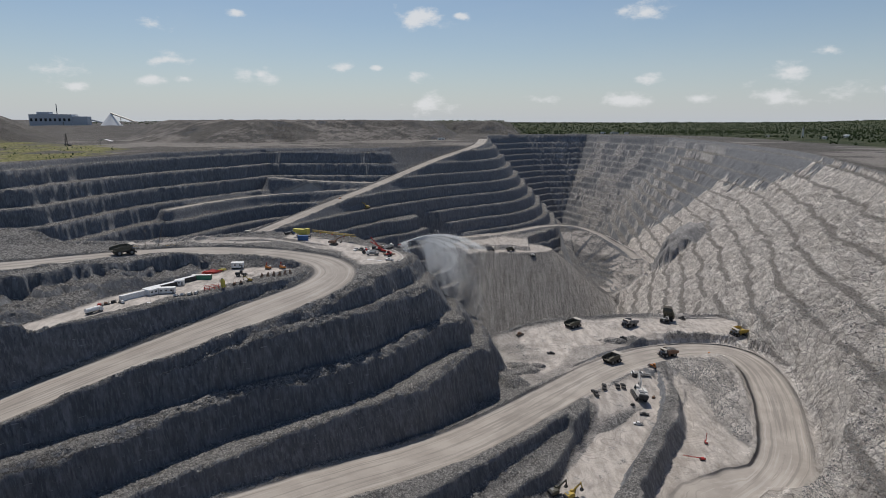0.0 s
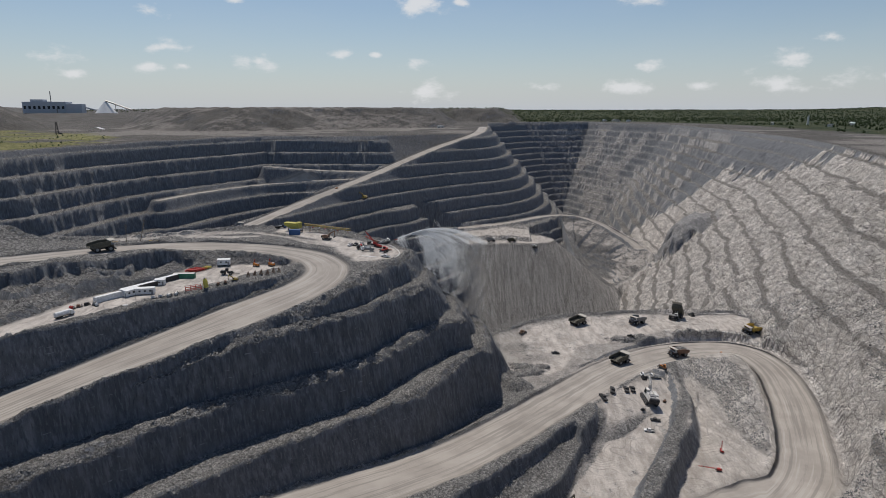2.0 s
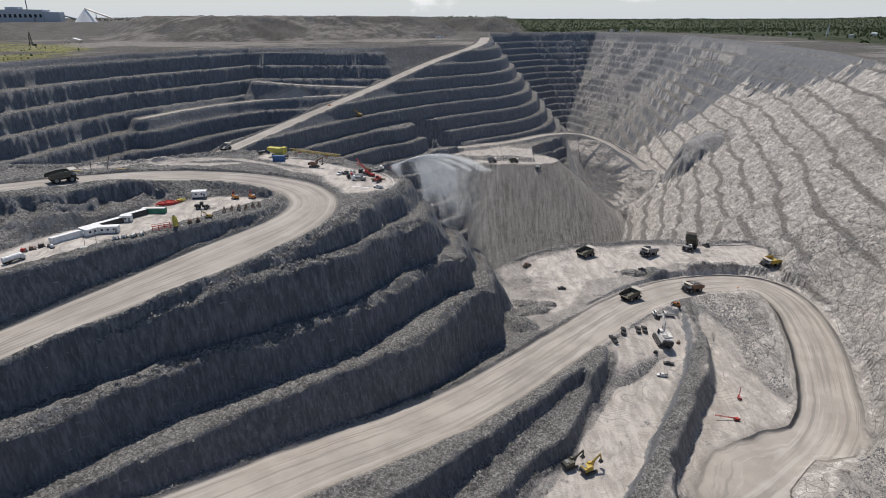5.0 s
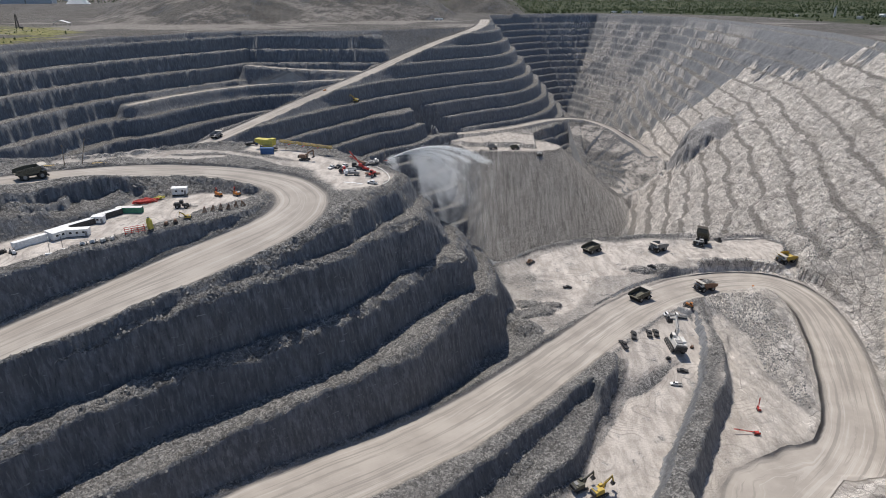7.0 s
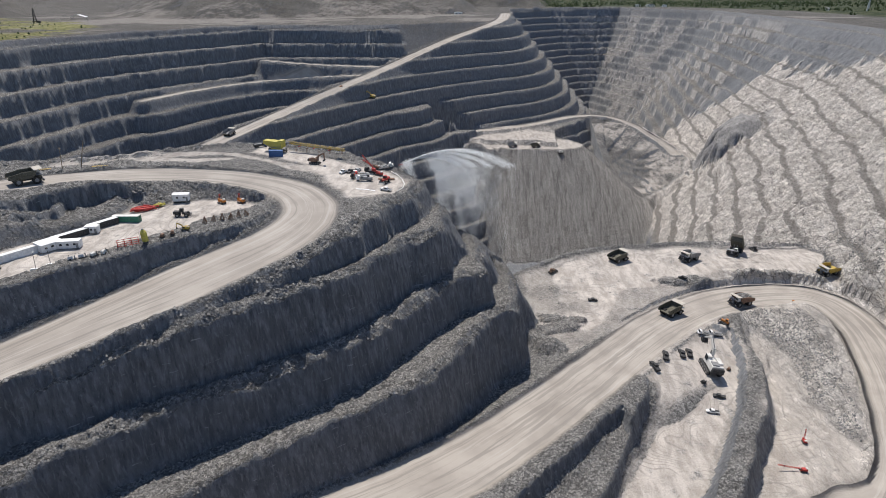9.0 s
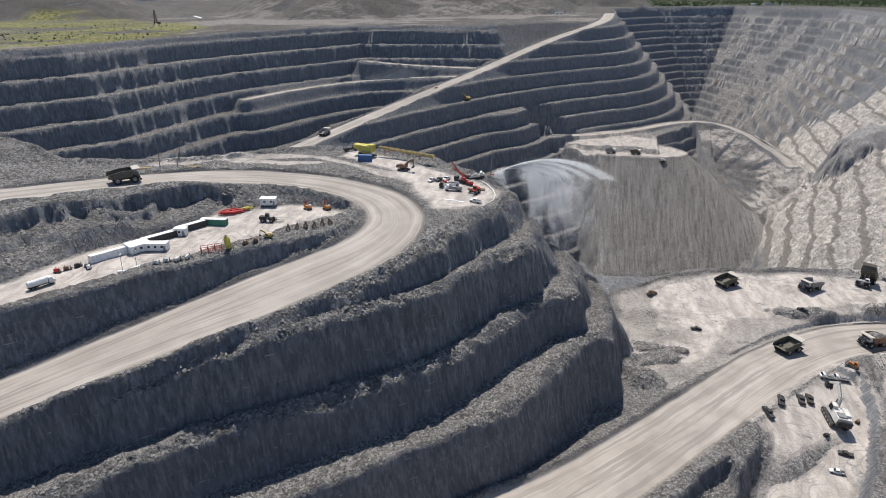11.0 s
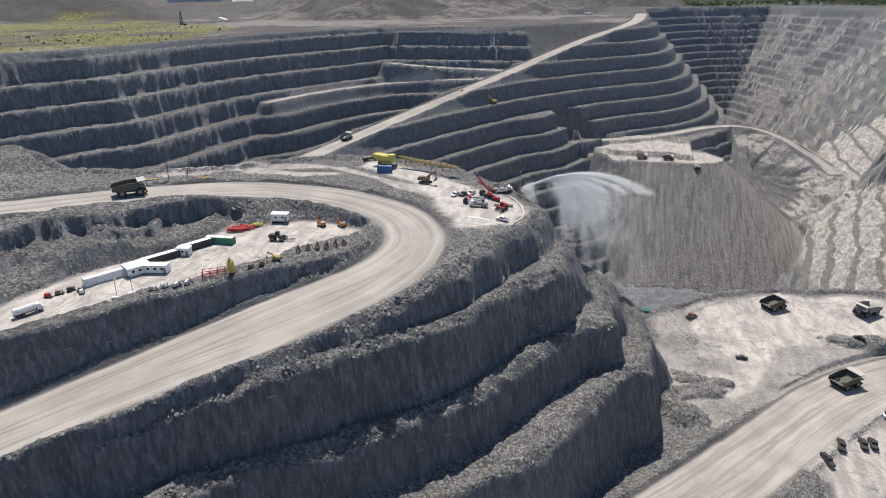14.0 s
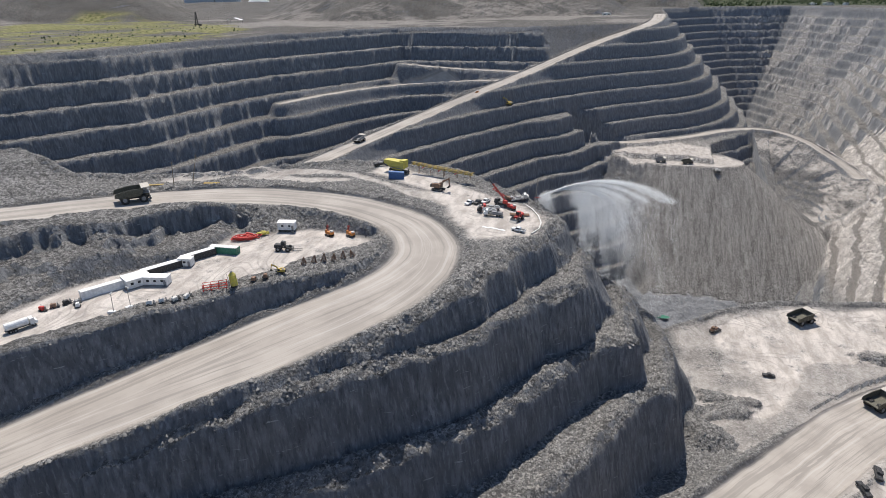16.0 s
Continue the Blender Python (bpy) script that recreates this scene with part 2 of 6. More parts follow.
def terrain(x, y):
    """Heights of the land on the plan, and where it is road, pale rock, green or smooth gravel."""
    wide, mid, small = fbm(x, y, 90, 4, 1), fbm(x, y, 22, 4, 11), fbm(x, y, 6, 3, 21)
    rim = outside(x, y, RIM)
    foot = 185 + 0.20 * (y - 500)
    right = step(foot - 30, foot + 50, x) * step(1750, 1250, y)
    broken = right * step(1360, 1240, y + 40 * wide)
    # the land round the pit
    land = 52 + 1.5 * wide + 0.5 * mid - 6 * step(-350, -480, x) * step(850, 650, y) - right * (25 - 25 * step(0, 210, rim)) + 10 * step(1300, 2600, y) * step(300, -100, x)
    land = np.maximum(land, 52 + step(3200, 4700, y) * (44 + 9 * fbm(x, y, 900, 3, 5)) + step(2500, 4000, np.abs(x)) * 30)
    land = land + 25 * step(1750, 2250, y) * step(-650, -950, x) * step(3300, 2900, y)
    for poly, top in (([(-640, 1500), (-450, 1430), (-300, 1540), (-90, 1650), (-40, 2050), (-400, 2350), (-900, 2150), (-800, 1700)], 102),
                      ([(-1500, 1480), (-1125, 1500), (-1270, 1700), (-1410, 1900), (-1900, 1900)], 116), ([(-330, 2300), (180, 2350), (300, 2900), (-500, 3000)], 101)):
        d = outside(x, y, poly) + 22 * wide
        land = heap(land, d + 6 * mid + 5 * small, top + 2.5 * mid + 1.5 * small, 0.5)
    # walls in benches
    deep = -228 - 50 * step(1090, 1250, y) + 4 * mid + step(880, 960, y) * 9 * np.abs(fbm(x, y, 70, 3, 95))
    deep = np.where(outside(x, y, LEFT_FLOOR) < 0, -92 + 3 * mid, deep)
    inward = np.maximum(-rim, 0)
    rough = 3.6 * wide + (1.0 + 1.2 * broken) * mid + 0.8 * small + (0.7 + 4.0 * broken) * fbm(x, y, 48, 2, 31)
    centre = step(-160, -40, x) * step(420, 200, x) * step(950, 1100, y) + step(1600, 1900, y)
    slope = np.maximum(land - (0.95 + 0.38 * np.clip(centre, 0, 1)) * inward + rough * step(0, 25, inward), deep)
    d, z = along(x, y, rounded(RAMP))
    slope = np.maximum(slope, z + 6 - 1.15 * np.maximum(d - 14, 0) + 0.6 * rough)
    for strip in (STRIP_1, STRIP_2):
        d, z = along(x, y, strip)
        slope = np.maximum(slope, z + 3 - 1.0 * np.maximum(d - 10, 0))
    slope = np.maximum(slope, -42 - 1.15 * np.maximum(outside(x, y, SPUR), 0) + 0.5 * rough)
    u = (slope - FIRST) / BENCH
    k = np.floor(u)
    part_up = 0.17 + 0.22 * np.clip(centre, 0, 1) + 0.62 * broken + 0.10 * (right - broken)
    g = np.clip((u - k - 1 + part_up) / part_up, 0, 1)
    wall = FIRST + BENCH * (k + g + 0.03 * (u - k) * (1 - g)) + 0.7 * small * (1 - 0.5 * right)
    wall = np.maximum(np.minimum(wall, land), land - 2.6 * inward)
    wall = np.where(slope <= deep + 0.5, deep + 0.4 * small, wall)
    slab = fbm(0.8 * x + 0.6 * y, (0.8 * y - 0.6 * x) * 0.4, 9, 4, 51, 0.6)
    wall = wall + broken * step(0, 40, inward) * (0.9 * small + 2.6 * np.abs(slab) - 1.2) * step(0.0, 0.5, g)
    ragged = (right - broken + 0.8 * step(380, 480, x) * step(1300, 1700, y)) * step(0, 20, inward)
    wall = wall + ragged * (1.6 * small + 1.2 * np.abs(slab) + 1.5 * mid - 0.9)
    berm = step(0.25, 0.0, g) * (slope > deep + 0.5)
    h = np.where(rim > 0, land + 0.2 * small, wall)
    d, _ = along(x, y, [(426, 958), (442, 998)])
    crag = -74 - 0.74 * np.maximum(d - 11, 0) - 2.0 * np.maximum(d - 40 + 14 * mid, 0) + 3 * mid + 1.5 * small
    crag_on = np.clip(step(-2, 2, crag - h) + 0.6 * step(40, 25, d + 12 * mid), 0, 1)
    h = np.maximum(h, crag)
    # tip of waste rock
    d = outside(x, y, rounded(FAN + FAN[:1], 1)[:-1]) + 2.0 * fbm(x, y, 60, 2, 81) + 0.7 * fbm(x, y * 0.3, 14, 3, 82)
    west = step(6, -26, x - 53 - 0.08 * (y - 757) + 3 * mid)
    tip = -112 - (0.76 + 0.35 * west) * np.maximum(d, 0) + (0.3 + 0.5 * west) * small + 4 * west * mid + 1.5 * np.exp(-((d / 3) ** 2))
    gravel = step(-2, 2, tip - h) * (rim < 0) * (1 - 0.75 * west * step(0, 6, d))
    h = np.maximum(h, tip)
    d = outside(x, y, TERRACE) + 2.5 * mid
    h = np.maximum(h, -105 + 1.5 * mid + 0.6 * small - 4 * np.clip(d, 0, 4) - 4 * np.clip(d - 11, 0, 4) - 4 * np.clip(d - 22, 0, 5) - 0.8 * np.maximum(d - 27, 0))
    back_d = outside(x, y, BACK_FLOOR) + 3 * mid
    back = -183 + 0.26 * np.clip(y - 950, 0, 220) + 2.5 * np.round(1.4 * fbm(x, y, 45, 2, 97)) + 1.0 * np.abs(mid) + 0.5 * small
    h = heap(h, back_d, back, 0.8)
    d, z = along(x, y, NORTH_ROAD)
    h = np.where(x > 225, heap(h, d - 9 + 3 * mid, z - 0.5 + 0.8 * small, 0.42), h)
    gravel = gravel * step(-2, 4, back_d)
    h, ramp = road_bed(h, x, y, rounded(RAMP), 10.5, 1.6, 1.2, 1.5)
    for strip in (STRIP_1, STRIP_2):
        h, d = road_bed(h, x, y, strip, 8, 2.0, 2.5, 1.0)
        ramp = np.minimum(ramp, d + 2)
    h, d = road_bed(h, x, y, rounded(NORTH_ROAD), 8, 1.3, 8.0, 1.0)
    ramp = np.minimum(ramp, d + 1)
    pale = np.where(rim < 0, step(0.35, 0.6, broken) * step(-5, 5, np.interp(y, [600, 770, 940, 1160, 1200, 1310], [60, 32, 0, -24, -64, -136]) + 16 * mid + 14 * wide - h) * step(-1, 1, h - tip + 0.5) * (1 - 0.7 * crag_on) * step(-3, 5, back_d), 0)
    pale = np.where(rim < 0, np.maximum(pale, 0.55 * np.clip(ragged, 0, 1) * step(-0.25, 0.45, fbm(x, y, 55, 5, 93, 0.65))), pale)
    # the block with the hairpin
    jag = 1.8 * fbm(x, y, 26, 3, 41) + 1.7 * np.abs(fbm(x, y, 9, 2, 45)) + 0.45 * fbm(x, y, 3.2, 2, 47) - 0.9
    top = 12 + 0.05 * np.maximum(0, -60 - x) * np.maximum(step(230, 300, y), step(-165, -200, x)) + 0.8 * mid
    outer = outside(x, y, [(-62, 262), (-62, 250), (-86, 229), (-105, 210), (-135, 180), (-240, 65), (-100, 60), (0, 260)])
    top = top + 3.2 * step(30, 14, along(x, y, [(-168, 280), (-192, 250), (-215, 222)])[0])
    top = np.where(outer < 0, np.minimum(top, np.maximum(8 + (y - 240) * 0.22, -12)), top)
    heap_d, _ = along(x, y, [(-310, 318), (-284, 324)])
    top = np.maximum(top, 28 - 0.42 * np.maximum(heap_d - 12, 0) + 0.8 * mid)
    block = -400.0
    nose = step(298, 316, y - 0.25 * x)
    bend = 1.3 * fbm(x, y, 30, 3, 41) + 1.7 * np.abs(fbm(x, y, 11, 3, 45, 0.6)) - 0.8
    loss = 2.2 * fbm(x, y, 17, 3, 61, 0.6) + 1.0 * fbm(x, y, 5, 3, 64, 0.6)
    lumps = 0.9 * np.abs(fbm(x, y, 5.5, 3, 67, 0.65)) + 0.25 * small
    for poly, level, fall in ((BLOCK_0, top, 4.0), (BLOCK_1, -2.0 - 0.2 * np.maximum(-92 - x, 0), 4.6), (BLOCK_2, -24.0, 4.6), (BLOCK_3, -41.0, 4.6)):
        d = outside(x, y, poly) + bend
        lip = level + (0 if poly is BLOCK_0 else 0.8) + 1.6 * np.exp(-(((d + 4.5) / 2.0) ** 2)) - 0.6 * np.maximum(d + 2.2 + loss, 0) + lumps * step(-14, -5, d)
        face = level - (fall - (fall - 1.9) * nose) * d + 2.0 * nose * mid
        block = np.maximum(block, np.minimum(lip, face))
    # the low ground with the working platform
    low = -70.5 + 2.2 * step(380, 410, y) + 0.5 * mid + 0.12 * small
    d = outside(x, y, LOW) + 2.0 * mid
    low = low - 1.1 * np.maximum(d, 0) + 2.0 * np.exp(-(((d + 2.5) / 1.8) ** 2)) * (y > 405)
    base = np.maximum(h, np.maximum(block, low))
    h = base
    d, z = along(x, y, LOWER_ROAD)
    h = heap(h, outside(x, y, MOUND) + jag * 0.6, z + 2.2 + 1.2 * mid + 0.6 * small, 3.2)
    h = cut(h, outside(x, y, LEDGE) + jag * 0.6, -72 + 0.7 * mid + 0.3 * small, 3.4)
    h = cut(h, outside(x, y, CORRIDOR) + jag * 0.5, -76.5 - (300 - y) * 0.05 + 0.12 * small, 3.0)
    pit_d = outside(x, y, DRILL_PIT_FLOOR)
    h = np.where(outside(x, y, DRILL_PIT) < 6, cut(h, pit_d + jag, -83 + 0.09 * np.maximum(y - 268, 0) + 0.25 * small, 0.42), h)
    d, _ = along(x, y, RIDGE)
    ridge_d = d
    h = heap(h, d - 3.0 + jag * 0.7, -71.0 + 1.0 * mid + 0.5 * small, 2.3)
    for a, b, tall in (((130, 388), (156, 385), 3.6), ((182, 396), (226, 394), 4.4), ((38, 342), (62, 329), 2.2), ((46, 322), (66, 331), 2.6), ((36, 318), (46, 305), 4.2)):
        d, _ = along(x, y, [a, b])
        h = heap(h, np.maximum(d - 3.5, 0) + 2.0 * np.abs(mid), -71 + tall + 1.2 * small, 0.6)
    open_side = outside(x, y, [(82, 322), (60, 300), (40, 330), (60, 400), (200, 400), (215, 395), (170, 368), (140, 362), (110, 336)])
    apron = outside(x, y, [(80, 278), (100, 308), (138, 342), (152, 336), (149, 306), (142, 286), (116, 284), (98, 270)])
    h, lower = road_bed(h, x, y, rounded(LOWER_ROAD), 14, 0.6 - 0.36 * step(24, 0, apron), 3.0, 1.3 * step(0, 10, open_side))
    turn = outside(x, y, rounded(TURN + TURN[:1], 2)[:-1]) + 1.0 * mid
    h = np.where(turn < 7, h + (-83.0 + 0.10 * np.maximum(y - 225, 0) - h) * step(6, 0, turn), h)
    lower = np.minimum(lower, 0.4 * turn + 1.2 * mid)
    d = outside(x, y, PALE_HEAP)
    loose = -82.5 + 9.5 * step(2, -16, d + jag) + 1.2 * small + 1.0 * mid
    spill = step(3, -2, d + jag) * (lower > -3)
    h = np.where(d < 4, np.maximum(h, loose), h)
    lower = np.where(d < 1, np.maximum(lower, -d + 2), lower)
    pale = np.maximum(pale, 0.75 * spill * np.clip(0.6 + mid, 0, 1))
    floor_cut = outside(x, y, CAMP)
    back_cut = outside(x, y, CAMP_BACK)
    ledge = 10.4 + 2.2 * np.abs(mid) + 1.8 * np.abs(fbm(x, y, 7, 3, 53)) + 3.6 * step(-0.05, 0.12, fbm(x, y, 16, 3, 57)) + 0.5 * small + 3.4 * np.maximum(back_cut - 5.0 + 1.5 * jag, 0)
    h = np.where((back_cut < 26) & (y > 150) & (y < 330), np.minimum(h, ledge), h)
    h = np.where((floor_cut < 30) & (y > 150) & (y < 330), cut(h, floor_cut + jag * 0.5, 9 + 0.12 * small, 3.2 - 2.6 * step(284, 298, y) * step(-162, -148, x) - 1.9 * step(-146, -156, x)), h)
    wide_bend = 11.5 + 4.5 * np.exp(-((x + 94) ** 2 + (y - 230) ** 2) / 48 ** 2)
    h, upper = road_bed(h, x, y, rounded(UPPER_ROAD), wide_bend, 0.9, 3.0, 1.4, 5 * np.maximum(outside(x, y, BLOCK_0) + bend, 0) + 60 * (back_cut < 20) * step(302, 296, y))
    pad = outside(x, y, [(-60, 312), (-52, 300), (-32, 308), (-27, 330), (-40, 348), (-70, 362), (-98, 382), (-122, 392), (-118, 372), (-86, 352)])
    h = np.where(pad < 8, h + (12.6 + 0.05 * (-60 - x) - h) * step(7, 0, pad), h)
    roads = np.maximum.reduce([step(2.5, -1.5, v) for v in (ramp, lower, upper)])
    low_d = outside(x, y, [(33, 330), (40, 392), (64, 412), (90, 430), (160, 444), (240, 444), (262, 420), (240, 320), (215, 230), (150, 160), (60, 130), (60, 200), (100, 262), (60, 290)])
    rubbly = step(3, -2, outside(x, y, DRILL_PIT)) * step(-2, 4, pit_d + 2 * mid)
    heaped = np.maximum.reduce([rubbly, step(8, 5, ridge_d + 0.8 * mid), step(3, -1, outside(x, y, MOUND)), step(0.8, 2.2, h - (-71.5 + 2.4 * step(380, 410, y)))])
    plat = outside(x, y, [(60, 402), (88, 428), (160, 442), (245, 440), (262, 420), (250, 400), (165, 396), (100, 372), (80, 330), (60, 320), (55, 360)])
    dust = np.maximum.reduce([step(3, -3, floor_cut + 2 * small), step(3, -4, plat + 3 * mid) * (1 - 0.8 * heaped), 0.62 * step(4, -4, low_d + 4 * mid) * (1 - heaped), step(4, -3, pad + 2 * small), 0.95 * step(1, -3, outside(x, y, CORRIDOR) + 2 * mid) * (1 - step(7, 5, ridge_d)),
                              0.85 * step(4, -4, pit_d + 3 * mid + 0.25 * np.maximum(y - 275, 0)), 0.8 * step(2, -4, outside(x, y, FAN) + 2 * mid) * gravel, 0.75 * step(3, -6, back_d) * step(-0.15, 0.2, fbm(x, y, 40, 3, 99))])
    lane_a, _ = along(x, y, [(-205, 326), (-182, 348), (-165, 358), (-148, 366), (-128, 366), (-100, 352), (-60, 335)])
    lane_b, _ = along(x, y, [(-172, 350), (-147, 350), (-128, 356)])
    dust = np.maximum(dust, 0.85 * step(2, -3, apron))
    dust = np.maximum(dust, 0.8 * step(5.5, 2.5, np.minimum(lane_a, lane_b) + 1.5 * mid))
    dust = np.maximum(dust, 0.35 * step(0.2, 0.45, fbm(x, y, 130, 4, 91)) * step(5, 25, rim) * step(1900, 1500, y))
    meadow = outside(x, y, [(-600, 560), (-528, 660), (-500, 790), (-560, 1000), (-700, 1180), (-1216, 1560), (-1233, 1200), (-900, 700)])
    green = np.where(rim > 8, np.maximum(step(14, -10, meadow + 25 * mid) * step(-0.55, 0.1, wide + 0.5 * mid),
                                          step(2300, 2700, y + 200 * wide) * step(-400, 200, x)), 0)
    green = green * np.where(x < -300, step(78, 66, h), 1)
    green = np.maximum(green, step(170, 230, rim + 30 * wide) * step(350, 520, x) * (rim > 0))
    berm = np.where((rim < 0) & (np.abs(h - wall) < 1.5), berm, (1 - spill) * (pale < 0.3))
    lane = np.clip((np.minimum.reduce([ramp, lower, upper]) + 15) / 20, 0, 1)
    return h, roads, dust, pale, green, gravel, rim, lane, berm, (ramp, lower, upper, floor_cut)


def spaced(stops):
    """Grid lines: rows of a place and the spacing that holds from there on, growing evenly to the next."""
    out = [stops[0][0]]
    for (a, s), (b, e) in zip(stops, stops[1:]):
        n = max(1, round((b - a) / ((s + e) / 2)))
        w = np.linspace(s, e, n)
        out += (a + np.cumsum(w) / w.sum() * (b - a)).tolist()
    return np.array(out)


GX = spaced([(-4900, 250), (-1500, 40), (-530, 2.0), (-260, 1.6), (-180, 1.15), (60, 1.15), (290, 1.5), (470, 2.6), (740, 3.2), (1500, 45), (4900, 250)])
GY = spaced([(-2500, 300), (-200, 40), (60, 6), (110, 1.4), (150, 1.15), (320, 1.15), (460, 1.8), (700, 2.6), (1250, 3.0), (2450, 5.0), (3000, 30), (4900, 130)])
NX, NY = len(GX), len(GY)
MX, MY = (a.ravel() for a in np.meshgrid(GX, GY))
MZ, ROADS, DUST, PALE, GREEN, GRAVEL, RIM_D, LANE, BERM, BEDS = terrain(MX, MY)


def steepness(z):
    z = z.reshape(NY, NX)
    return np.hypot(np.gradient(z, GX, axis=1), np.gradient(z, GY, axis=0)).ravel()


# loose stone: every corner of the grid stands a little off, but on graded ground
grid_step = np.minimum(np.gradient(GX)[None, :], np.gradient(GY)[:, None] + 0 * GX[None, :]).ravel()
grain = np.random.default_rng(5).uniform(-1, 1, len(MX))
MZ = MZ + grain * np.clip(0.27 * grid_step, 0.2, 0.55) * (1 - ROADS) * (1 - 0.93 * np.clip(DUST, 0, 1)) * (1 - 0.35 * GREEN) * (grid_step < 30) * (1 - 0.8 * step(0.9, 1.6, steepness(MZ)))


def ground_at(x, y):
    """Height of the land's mesh at a place."""
    i, j = int(np.searchsorted(GX, x)) - 1, int(np.searchsorted(GY, y)) - 1
    u, v = (x - GX[i]) / (GX[i + 1] - GX[i]), (y - GY[j]) / (GY[j + 1] - GY[j])
    a, b, c, d = (MZ[r * NX + q] for r, q in ((j, i), (j, i + 1), (j + 1, i), (j + 1, i + 1)))
    return float((a * (1 - u) + b * u) * (1 - v) + (c * (1 - u) + d * u) * v)


# ---- materials ----
def material(name):
    m = bpy.data.materials.new(name)
    m.use_nodes = True
    nt = m.node_tree
    return m, nt.nodes, nt.links, nt.nodes["Principled BSDF"]


def node(nt, kind, **sets):
    n = nt.new("ShaderNode" + kind)
    for key, value in sets.items():
        if key == "op":
            n.operation = value
        elif key == "blend":
            n.blend_type = value
        else:
            n.inputs[key].default_value = value
    return n


class Graph:
    """Short ways to wire a material."""

    def __init__(self, name):
        self.m, self.n, self.l, self.out = material(name)

    def put(self, value, socket):
        if isinstance(value, bpy.types.NodeSocket):
            self.l.new(value, socket)
        else:
            socket.default_value = value

    def place(self, scale=(1, 1, 1), turn=(0, 0, 0)):
        n = self.n.new("ShaderNodeMapping")
        n.inputs["Scale"].default_value, n.inputs["Rotation"].default_value = scale, turn
        self.l.new(self.n.new("ShaderNodeTexCoord").outputs["Object"], n.inputs["Vector"])
        return n.outputs[0]

    def noise(self, scale, detail=4.0, rough=0.55, stretch=(1, 1, 1), turn=(0, 0, 0)):
        n = self.n.new("ShaderNodeTexNoise")
        n.inputs["Scale"].default_value, n.inputs["Detail"].default_value, n.inputs["Roughness"].default_value = scale, detail, rough
        self.l.new(self.place(stretch, turn), n.inputs["Vector"])
        return n.outputs["Fac"]

    def voronoi(self, scale, stretch=(1, 1, 1), out="Distance"):
        n = self.n.new("ShaderNodeTexVoronoi")
        n.inputs["Scale"].default_value = scale
        self.l.new(self.place(stretch), n.inputs["Vector"])
        return n.outputs[out]

    def blocks(self, scale, stretch, turn):
        """Angular blocks of rock: a random tone for each, and the distance to the cracks between them."""
        shift = self.n.new("ShaderNodeVectorMath")
        shift.operation = "MULTIPLY_ADD"
        wave = self.n.new("ShaderNodeTexNoise")
        wave.inputs["Scale"].default_value = scale * 0.8
        at = self.place(stretch, turn)
        self.l.new(at, wave.inputs["Vector"])
        self.l.new(wave.outputs["Color"], shift.inputs[0])
        shift.inputs[1].default_value = (0.5 / scale,) * 3
        self.l.new(at, shift.inputs[2])
        out = []
        for feature in ("F1", "DISTANCE_TO_EDGE"):
            n = self.n.new("ShaderNodeTexVoronoi")
            n.feature = feature
            n.inputs["Scale"].default_value = scale
            self.l.new(shift.outputs[0], n.inputs["Vector"])
            if feature == "F1":
                tone = self.n.new("ShaderNodeSeparateColor")
                self.l.new(n.outputs["Color"], tone.inputs[0])
                out.append(tone.outputs[0])
            else:
                out.append(n.outputs["Distance"])
        return out

    def math(self, op, a, b=0.0, c=0.0):
        n = self.n.new("ShaderNodeMath")
        n.operation = op
        for v, s in zip((a, b, c), n.inputs):
            self.put(v, s)
        return n.outputs[0]

    def ramp(self, v, lo, hi, a=0.0, b=1.0):
        n = self.n.new("ShaderNodeMapRange")
        n.interpolation_type = "SMOOTHSTEP"
        for value, key in ((v, "Value"), (lo, "From Min"), (hi, "From Max"), (a, "To Min"), (b, "To Max")):
            self.put(value, n.inputs[key])
        return n.outputs[0]

    def mix(self, f, a, b, blend="MIX"):
        n = self.n.new("ShaderNodeMix")
        n.data_type, n.blend_type = "RGBA", blend
        for v, s in zip((f, a, b), (n.inputs[0], n.inputs[6], n.inputs[7])):
            self.put((*v, 1) if isinstance(v, tuple) and len(v) == 3 else v, s)
        return n.outputs[2]

    def bump(self, height, strength, distance, normal=None):
        n = self.n.new("ShaderNodeBump")
        n.inputs["Strength"].default_value, n.inputs["Distance"].default_value = strength, distance
        self.l.new(height, n.inputs["Height"])
        if normal is not None:
            self.l.new(normal, n.inputs["Normal"])
        return n.outputs[0]

    def attribute(self, name):
        n = self.n.new("ShaderNodeAttribute")
        n.attribute_name = name
        return n

    def done(self, color, rough=0.9, normal=None, metal=0.0):
        self.put((*color, 1) if isinstance(color, tuple) else color, self.out.inputs["Base Color"])
        self.put(rough, self.out.inputs["Roughness"])
        self.put(metal, self.out.inputs["Metallic"])
        self.out.inputs["Specular IOR Level"].default_value = 0.25
        if normal is not None:
            self.l.new(normal, self.out.inputs["Normal"])
        return self.m


